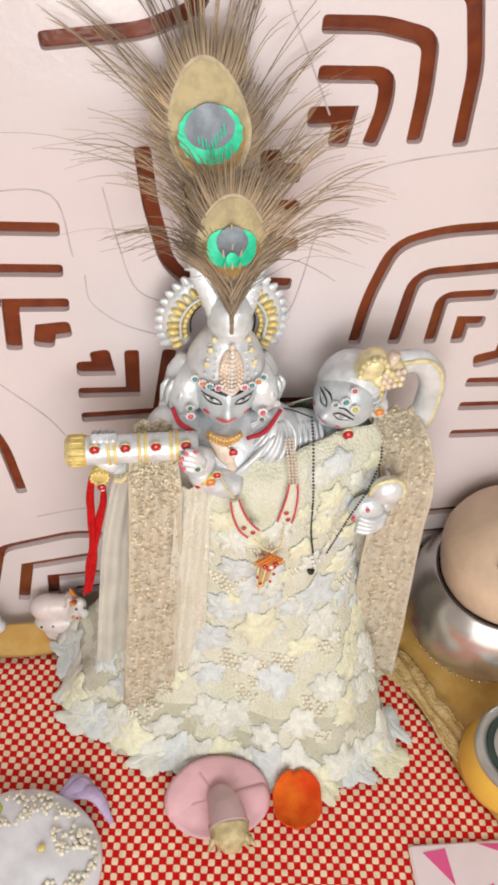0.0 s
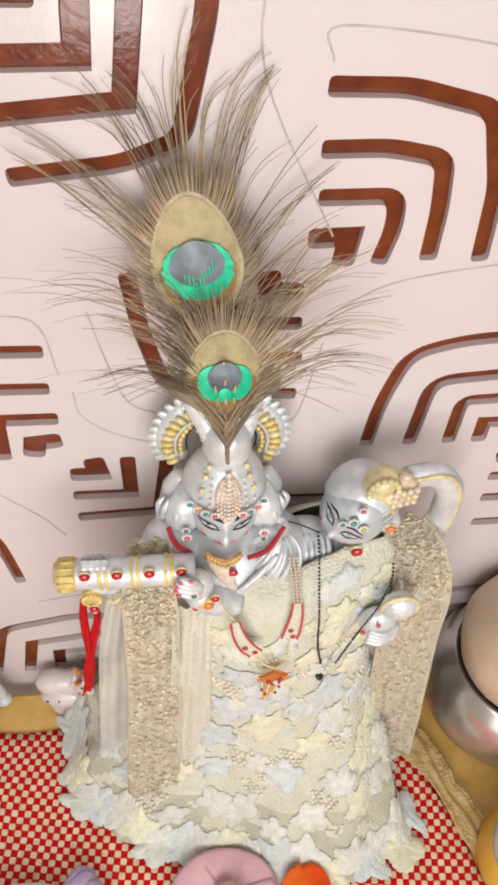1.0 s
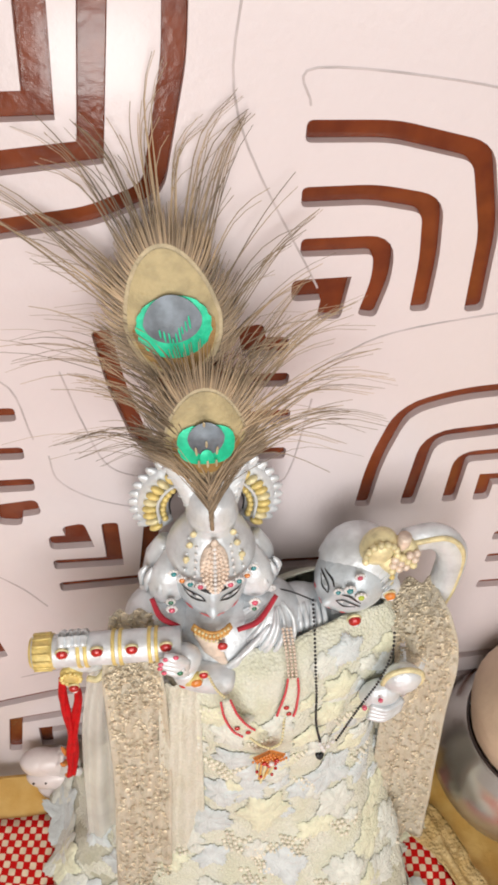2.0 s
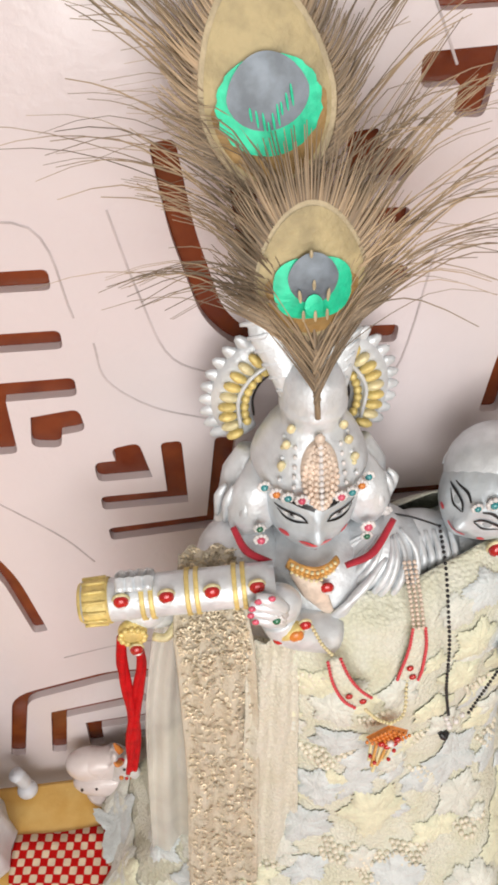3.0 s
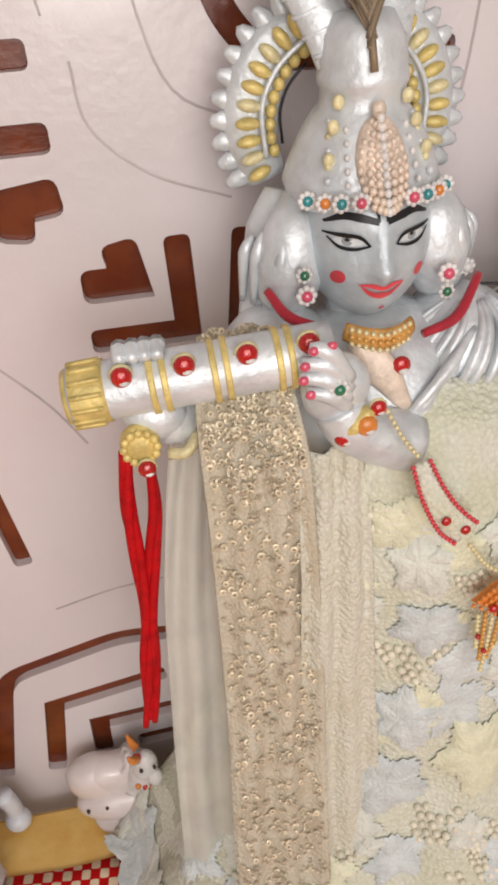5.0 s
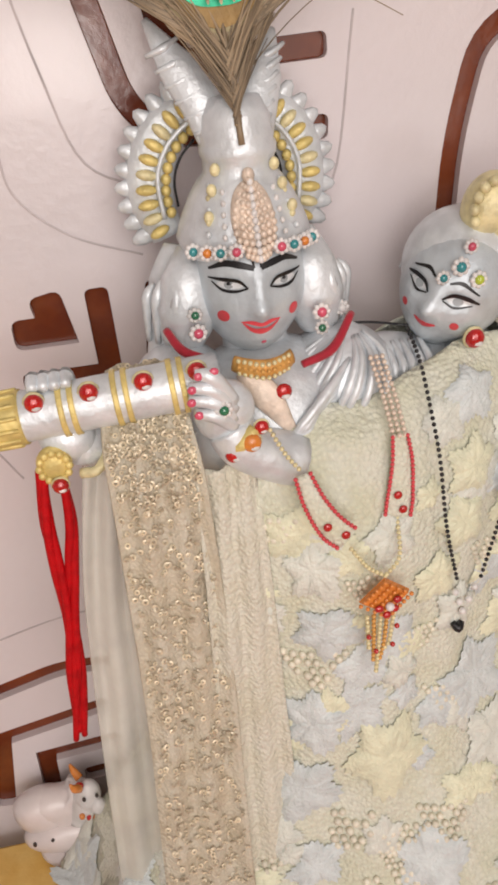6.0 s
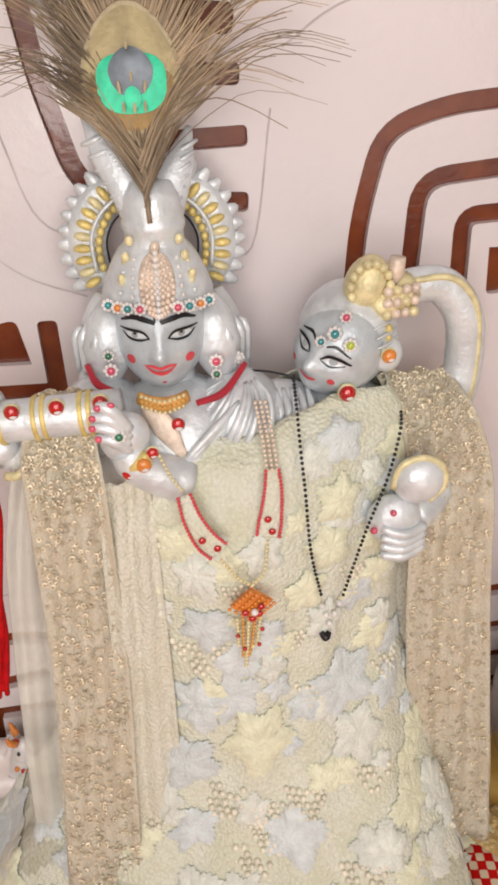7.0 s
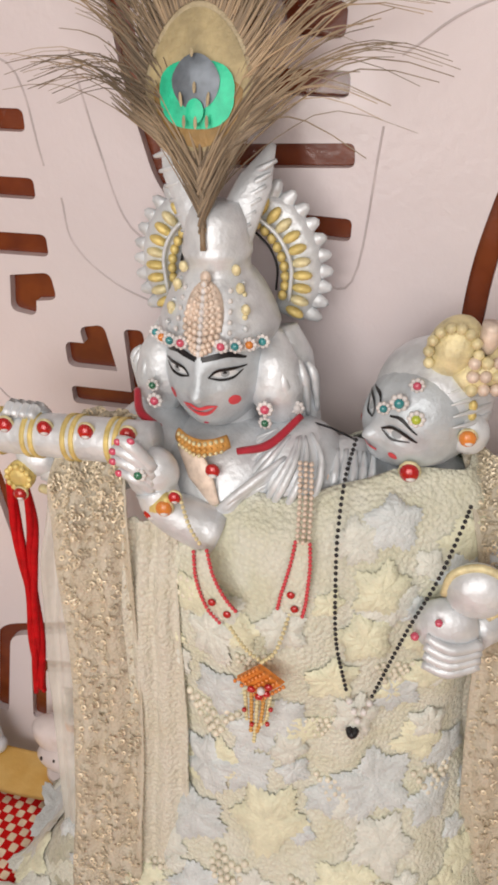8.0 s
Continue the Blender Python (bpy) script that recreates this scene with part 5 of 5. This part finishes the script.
    for side in (-1, 1):
        for k in range(count):
            f = (k + rnd.uniform(0.1, 0.9)) / count
            ang = reach[0] + (reach[1] - reach[0]) * f + rnd.gauss(0, 3) + (reach[4] if side > 0 else 0)
            length = reach[2] * (1 - reach[3] * abs(f - 0.4)) * rnd.uniform(0.74, 1.08)
            mid = low.lerp(o + uz * size * 0.6, reach[5] + (1 - reach[5]) * f)
            d = ux * (side * math.cos(radians(ang))) + uz * math.sin(radians(ang))
            tip = mid + d * length + ny * (rnd.uniform(0.0, 0.010) if ang < 48 else rnd.uniform(-0.008, -0.002))
            sag = reach[6] * (1.2 - f) + rnd.uniform(-0.03, 0.05)
            many = rnd.choice((2, 5, 8, 11)) if notch > 0.3 else rnd.choice((2, 3, 5, 8))
            spread = rnd.uniform(0.0006, 0.0018)
            curl = side * rnd.choice((0.3, 1.0, 2.0, 2.8)) * (1.0 if notch > 0.3 else 0.6)
            for j in range(many):
                start = mid + uz * rnd.uniform(-0.012, 0.010) + ny * rnd.uniform(-0.004, -0.0015)
                end = tip + ux * rnd.gauss(0, spread) + uz * rnd.gauss(0, spread) - d * (rnd.random() ** 2 * length * 0.35)
                ctrl = start.lerp(end, 0.46) + uz * (length * sag + rnd.gauss(0, 0.0018)) + ux * rnd.gauss(0, 0.0018)
                barb(start, ctrl, end, rnd.uniform(0.00022, 0.00046), curl * rnd.uniform(0.7, 1.1))
    for k in range(330):
        a = 2 * math.pi * k / 330 + rnd.uniform(-0.02, 0.02)
        rim = o + ux * (size * 1.06 * math.cos(a) * (1 - 0.16 * max(0, math.sin(a)))) + uz * (size * ((1.72 if math.sin(a) > 0 else 1.38) if notch < 0.3 else (1.42 if math.sin(a) > 0 else 1.24)) * math.sin(a) - size * 0.05) + ny * 0.0009
        d = (ux * math.cos(a) + uz * (math.sin(a) * 0.6 + 0.75)).normalized()
        ln = rnd.uniform(0.006, 0.015) if notch < 0.3 else rnd.uniform(0.007, 0.021)
        barb(rim, rim + d * ln * 0.5, rim + d * ln + uz * 0.003, rnd.uniform(0.00025, 0.00045), 0)
    # the narrow web of crossing barbs between root and eye
    for k in range(150):
        g, side = rnd.random(), rnd.choice((-1, 1))
        start = low.lerp(o, 0.10 + 0.40 * g) + ny * rnd.uniform(-0.001, 0.002) - ux * (side * 0.001)
        rise = rnd.uniform(0.016, 0.030) + 0.014 * g
        end = start + uz * rise + ux * (side * rise * rnd.uniform(0.36, 0.62 + 0.22 * g)) + ny * rnd.uniform(-0.003, 0.001)
        barb(start, start.lerp(end, 0.5) - ux * (side * 0.0012), end, rnd.uniform(0.0002, 0.00042), 0)
    tagged(part("barb_fringe", bm, "barb", t, "loose brown barbs"), kind="stuff")


build_feather("peacock feather with a blue green eye standing behind a smaller one", (0.153, 0.4285, 0.471), -13, -9, 0.0200, (0.168, 0.408, 0.374), (28, 86, 0.110, 0.22, 6, 0.46, 0.09), 11, 13, 0.1)
build_feather("smaller peacock feather with a green eye tucked into the crown", (0.166, 0.4100, 0.419), -13, -1, 0.0182, (0.169, 0.3960, 0.3665), (24, 62, 0.098, 0.30, 2, 0.34, 0.17), 5, 13, 0.5)



# ---- offerings beside the statue ----
def build_cow():
    bm = bmesh.new()
    ball(bm, (0.034, 0.425, 0.026), (0.0200, 0.0130, 0.0185), 0, None, 28, 18)
    ball(bm, (0.049, 0.424, 0.026), (0.0190, 0.0125, 0.0180), 0, None, 28, 18)
    ball(bm, (0.041, 0.4235, 0.030), (0.0175, 0.0120, 0.0150), 0, None, 24, 16)
    ball(bm, (0.046, 0.420, 0.0105), (0.0290, 0.0150, 0.0102), 0, None, 28, 14)
    for x, z in ((0.020, 0.024), (0.030, 0.012), (0.042, 0.018), (0.052, 0.012)):
        ball(bm, (x, 0.4150 + abs(x - 0.042) * 0.22, z), (0.0030, 0.0022, 0.0020), 5, (0, 30, 0), 10, 7)
    tube(bm, [(0.055, 0.421, 0.020), (0.061, 0.417, 0.030), (0.0635, 0.4155, 0.038)], (0.0105, 0.0095, 0.0080), 1, 10, 16)
    ball(bm, (0.0645, 0.4125, 0.0390), (0.0080, 0.0072, 0.0098), 1, (0, 18, 0), 20, 14)
    ball(bm, (0.0610, 0.4095, 0.0490), (0.0030, 0.0024, 0.0022), 4, None, 12, 8)
    ball(bm, (0.0700, 0.4070, 0.0345), (0.0050, 0.0045, 0.0052), 1, None, 14, 10)
    for s in (-1, 1):
        tube(bm, [(0.0610, 0.4130 + s * 0.004, 0.0480), (0.0585, 0.4120 + s * 0.007, 0.0520), (0.0570, 0.4115 + s * 0.008, 0.0565)], (0.0028, 0.0024, 0.0008), 2, 8, 8)
    ball(bm, (0.0625, 0.4055, 0.0425), (0.0012, 0.0009, 0.0016), 3, None, 10, 7)
    ball(bm, (0.0705, 0.4060, 0.0430), (0.0011, 0.0009, 0.0015), 3, None, 10, 7)
    for k, (x, z) in enumerate(((0.0585, 0.0290), (0.0625, 0.0265), (0.0665, 0.0260), (0.0700, 0.0275), (0.0600, 0.0215), (0.0650, 0.0200))):
        ball(bm, (x, 0.4075 + 0.0006 * (k % 2), z), 0.0020, 4 if k % 2 else 2, None, 8, 6)
    for x, z in ((0.0250, 0.0130), (0.0370, 0.0150), (0.0500, 0.0090), (0.0420, 0.0080), (0.0600, 0.0110), (0.0680, 0.0120)):
        ball(bm, (x, 0.4068 + abs(x - 0.046) * 0.18, z), (0.0015, 0.0011, 0.0017), 3, None, 8, 6)
    lathe(bm, [(0.0, 0.0), (0.018, 0.0), (0.0195, 0.002), (0.018, 0.004), (0.0, 0.0045)], (0.045, 0.4185, 0.0004), 0)
    for v in bm.verts:
        if v.co.x < 0.052 and v.co.z > 0.030:
            v.co.z = 0.030 + (v.co.z - 0.030) * 0.5
        v.co = Vector((0.067 + (v.co.x - 0.064) * 0.84, 0.428 + (v.co.y - 0.420) * 0.8, v.co.z * 1.10))
    ob = finish("cow_figurine", bm, ["blush", "white", "orange", "dark", "gem", "tube"])
    tagged(ob, "small white glazed cow figurine lying on the board", "figurine")
    bm = bmesh.new()
    lathe(bm, [(0.0, 0.0), (0.034, 0.0), (0.036, 0.006), (0.033, 0.030), (0.029, 0.060), (0.026, 0.080), (0.018, 0.092), (0.0, 0.096)], (-0.046, 0.396, 0.0004), 0, 40)
    for v in bm.verts:
        a = math.atan2(v.co.y - 0.396, v.co.x + 0.046)
        v.co.x += 0.0018 * math.sin(9 * a)
        v.co.y += 0.0018 * math.cos(9 * a)
    tagged(finish("draped_figurine", bm, "frost"), "small figurine draped in pale bluish white cloth", "figurine")
    bm = bmesh.new()
    tube(bm, [(-0.006, 0.432, 0.0055), (-0.005, 0.431, 0.016), (-0.008, 0.431, 0.028)], (0.0052, 0.0045, 0.0050), 0, 10, 14)
    ball(bm, (-0.004, 0.429, 0.0065), (0.0070, 0.0065, 0.0062), 0, None, 16, 10)
    tagged(finish("small_ornament", bm, "frost"), "tiny white glazed ornament standing on the board", "ornament")
    bm = bmesh.new()
    tube(bm, [(-0.075, 0.350, 0.014), (-0.050, 0.356, 0.014), (-0.028, 0.360, 0.014)], (0.009, 0.0098, 0.009), 0, 12, 18)
    tagged(finish("green_packet", bm, "vivid"), "bright green rounded packet lying on the board", "packet")


def build_pot():
    c = (0.424, 0.392, 0.0)
    t = thing("water_pot", "round polished steel water pot with a narrow neck", "pot")
    bm = bmesh.new()
    lathe(bm, [(0.0, 0.001), (0.040, 0.001), (0.043, 0.004), (0.056, 0.014), (0.068, 0.034), (0.071, 0.052), (0.0705, 0.068), (0.0680, 0.081), (0.0630, 0.091), (0.0580, 0.0965), (0.0562, 0.0995), (0.0552, 0.0993), (0.0548, 0.090)], c, 0, 64)
    part("body", bm, "steel", t, "polished steel bowl")
    bm = bmesh.new()
    lathe(bm, [(0.0550, 0.0990), (0.0562, 0.0994), (0.0565, 0.1000), (0.0560, 0.1006), (0.0545, 0.1007)], c, 0, 64)
    part("rim", bm, "dark", t, "dark rim")
    bm = bmesh.new()
    for k in range(56):
        a = 2 * math.pi * k / 56
        ball(bm, (c[0] + 0.0595 * math.cos(a), c[1] + 0.0595 * math.sin(a), 0.0175), 0.0014, 0, None, 6, 4)
    tagged(part("beading", bm, "steel", t, "row of small bosses"), kind="stuff")
    bm = bmesh.new()
    ball(bm, (c[0], c[1], 0.1275), (0.0590, 0.0590, 0.0605), 0, (12, -10, 0), 40, 26)
    for v in bm.verts:
        v.co += (v.co - Vector((c[0], c[1], 0.131))).normalized() * 0.0016 * noise.noise(v.co * 40)
    ball(bm, (0.3900, 0.3590, 0.1640), (0.0042, 0.0030, 0.0030), 1, (20, 0, 40), 10, 8)
    tagged(finish("coconut", bm, ["coco", "dark"]), "smooth tan coconut seated in the steel pot", "coconut")


def build_gauze():
    """A crumpled end of gold gauze lying along the cloth's edge."""
    n, m = 48, 14
    vs = []
    for j in range(n + 1):
        for i in range(m + 1):
            f, e = j / n, -1 + 2 * i / m
            x, y = 0.340 + 0.052 * f + e * (0.014 + 0.004 * math.sin(f * 9)), 0.372 - 0.108 * f + 0.004 * math.sin(f * 11 + e * 2)
            z = 0.0075 + 0.0045 * abs(noise.noise(Vector((x * 70, y * 55, 3)))) + 0.0018 * math.sin(e * 9 + f * 6) * (1 - abs(e))
            vs.append((x, y, max(0.0055, z)))
    bm = bmesh.new()
    pushed(bm, vs, [(j * (m + 1) + i, j * (m + 1) + i + 1, (j + 1) * (m + 1) + i + 1, (j + 1) * (m + 1) + i) for j in range(n) for i in range(m)])
    bmesh.ops.recalc_face_normals(bm, faces=bm.faces[:])
    ob = finish("gauze_cloth", bm, "gauze")
    tagged(ob, "crumpled gold gauze cloth lying along the cloth's edge", "gauze")
    mod = ob.modifiers.new("thickness", "SOLIDIFY")
    mod.thickness = 0.0006


def build_cup():
    c = (0.415, 0.262, 0.0)
    t = thing("oil_cup", "yellow glazed cup with a grey metal rim and dark inside", "cup")
    bm = bmesh.new()
    lathe(bm, [(0.0, 0.004), (0.034, 0.004), (0.042, 0.008), (0.0435, 0.016), (0.040, 0.030), (0.036, 0.042), (0.033, 0.043), (0.031, 0.034), (0.0, 0.030)], c, 0, 48)
    part("body", bm, "cup", t, "yellow glazed body")
    for name, r0, mat in (("rim", 0.0345, "grey"), ("inner_ring", 0.0275, "dgreen"), ("liner", 0.0215, "grey")):
        bm = bmesh.new()
        lathe(bm, [(r0 + 0.0045, 0.041), (r0 + 0.0050, 0.045), (r0 + 0.0025, 0.048), (r0 - 0.0035, 0.047), (r0 - 0.0035, 0.036)], c, 0, 48)
        part(name, bm, mat, t)


def build_flower():
    t = thing("pink_flower", "pale pink flower with a mauve tube lying on the cloth", "flower")
    o = Vector((0.172, 0.262, 0.012))
    for k in range(5):
        bm = bmesh.new()
        a0 = 0.5 + 2 * math.pi * k / 5
        n, m = 10, 12
        vs = []
        for j in range(n + 1):
            for i in range(m + 1):
                f, e = j / n, -1 + 2 * i / m
                a = a0 + e * (0.92 + 0.1 * f)
                r = 0.004 + 0.033 * f * (1 - 0.10 * abs(e) ** 4)
                vs.append(o + Vector((r * 1.12 * math.cos(a), r * math.sin(a) * 0.80, 0.010 * f - 0.013 * f * f + 0.0003 * k + 0.0006 * f * math.sin(e * 5 + k) + 0.010 * f * math.sin(a))))
        for v in vs:
            v.z = max(v.z, 0.0072)
        pushed(bm, vs, [(j * (m + 1) + i, j * (m + 1) + i + 1, (j + 1) * (m + 1) + i + 1, (j + 1) * (m + 1) + i) for j in range(n) for i in range(m)])
        p = part("petal", bm, "petal", t)
        mod = p.modifiers.new("thickness", "SOLIDIFY")
        mod.thickness = 0.0006
    bm = bmesh.new()
    tube(bm, [tuple(o + Vector((0, 0, 0.006))), tuple(o + Vector((0.003, -0.014, 0.014))), tuple(o + Vector((0.004, -0.028, 0.016)))], (0.010, 0.0135, 0.0150), 0, 16, 20)
    part("flower_tube", bm, "tube", t, "mauve flower tube")
    bm = bmesh.new()
    tube(bm, [tuple(o + Vector((0.004, -0.024, 0.015))), tuple(o + Vector((0.004, -0.034, 0.013))), tuple(o + Vector((0.004, -0.043, 0.009)))], (0.0155, 0.014, 0.005), 0, 10, 16)
    for k in range(9):
        a = 2 * math.pi * k / 9
        tube(bm, [tuple(o + Vector((0.004 + 0.013 * math.cos(a), -0.034, 0.013 + 0.010 * math.sin(a)))), tuple(o + Vector((0.004 + 0.018 * math.cos(a), -0.041, 0.012 + 0.008 * math.sin(a))))], (0.003, 0.0008), 0, 4, 6)
    for v in bm.verts:
        v.co.z = max(v.co.z, 0.005)
    part("calyx", bm, "calyx", t, "yellow green calyx")
    bm = bmesh.new()
    vs = []
    for j in range(13):
        for i in range(13):
            f, e = j / 12, -1 + i / 6
            w = 0.020 * math.sqrt(max(0.02, 1 - (2 * f - 1) ** 2 * 0.92)) * (1 + 0.05 * math.sin(f * 9))
            vs.append((0.231 + e * w + 0.004 * (1 - f), 0.275 - 0.044 * f, 0.0090 + 0.0045 * e * e + 0.006 * (2 * f - 1) ** 2 + 0.0014 * math.sin(e * 5 + f * 7)))
    pushed(bm, vs, [(j * 13 + i, j * 13 + i + 1, (j + 1) * 13 + i + 1, (j + 1) * 13 + i) for j in range(12) for i in range(12)])
    ob = finish("petal", bm, "marigold")
    ob.name = "orange_petal"
    tagged(ob, "curled orange red flower petal lying on the cloth", "petal")
    mod = ob.modifiers.new("thickness", "SOLIDIFY")
    mod.thickness = 0.0006


def build_card():
    t = thing("greeting_card", "white card with a magenta printed pattern lying flat", "card")
    bm = bmesh.new()
    slab(bm, (0.0, -0.075, 0.0), (0.11, 0.0, 0.004))
    bmesh.ops.bevel(bm, geom=bm.edges[:], offset=0.0012, segments=2, affect="EDGES")
    part("card_sheet", bm, "card", t, smooth=False)
    for pts in (((0.010, -0.006), (0.028, -0.004), (0.030, -0.030)), ((0.055, -0.002), (0.100, -0.004), (0.080, -0.012)), ((0.035, -0.040), (0.060, -0.030), (0.050, -0.060))):
        bm = bmesh.new()
        top, low = [(x, y, 0.0046) for x, y in pts], [(x, y, 0.0038) for x, y in pts]
        pushed(bm, top + low, [(2, 1, 0), (3, 4, 5), (0, 1, 4, 3), (1, 2, 5, 4), (2, 0, 3, 5)])
        bmesh.ops.recalc_face_normals(bm, faces=bm.faces[:])
        part("printed_shape", bm, "magenta", t, smooth=False)
    t.matrix_world = pose(0.314, 0.2125, 0.0045, 0, 0, -3)


def build_bundle():
    t = thing("dressed_cushion", "small ivory cushion with pearl stitching and a lilac bow", "cushion")
    c = Vector((0.025, 0.228, 0.004))
    rnd = random.Random(9)
    bm = bmesh.new()
    ball(bm, c + Vector((0, 0, 0.012)), (0.058, 0.054, 0.016), 0, None, 40, 20)
    for v in bm.verts:
        v.co += Vector((0, 0, 1)) * 0.003 * noise.noise(v.co * 50)
        v.co.z = max(v.co.z, 0.0055)
    part("cover", bm, "frost", t, "ivory satin cover")
    bm = bmesh.new()
    for k in range(760):
        a, r = rnd.uniform(0, 6.28), 0.054 * math.sqrt(rnd.uniform(0.25, 1))
        if noise.noise(Vector((math.cos(a) * r * 60, math.sin(a) * r * 60, 2))) < -0.05:
            continue
        x, y = r * math.cos(a), r * 0.93 * math.sin(a)
        z = 0.016 * math.sqrt(max(0.0, 1 - (x / 0.058) ** 2 - (y / 0.054) ** 2))
        ball(bm, c + Vector((x, y, 0.012 + z + 0.0015)), rnd.uniform(0.0014, 0.0021), 0, None, 7, 5)
    tagged(part("pearl_stitching", bm, "pearl", t, "ivory stitched pearls"), kind="stuff")
    for k in range(4):
        bm = bmesh.new()
        tube(bm, [tuple(c + Vector((0.028, 0.046, 0.012))), tuple(c + Vector((0.040 + 0.004 * k, 0.056 - 0.004 * k, 0.014 + 0.002 * (k % 2)))), tuple(c + Vector((0.050 + 0.005 * k, 0.058 - 0.011 * k, 0.005)))], (0.003, 0.006, 0.002), 0, 10, 8, 0.3, (0, 0, 1))
        part("ribbon_tail", bm, "lilac", t, "lilac ribbon")
    bm = bmesh.new()
    ball(bm, c + Vector((-0.022, 0.036, 0.024)), (0.010, 0.008, 0.004), 0, (0, 10, 20), 14, 10)
    part("leaf_patch", bm, "lime", t, "lime green leaf patch")
    bm = bmesh.new()
    ball(bm, c + Vector((0.016, 0.006, 0.0285)), (0.0035, 0.0025, 0.0018), 0, (0, 0, 30), 10, 7)
    part("brass_stud", bm, "gold", t, "small brass stud")


build_cow()
build_pot()
build_gauze()
build_cup()
build_flower()
build_card()
build_bundle()
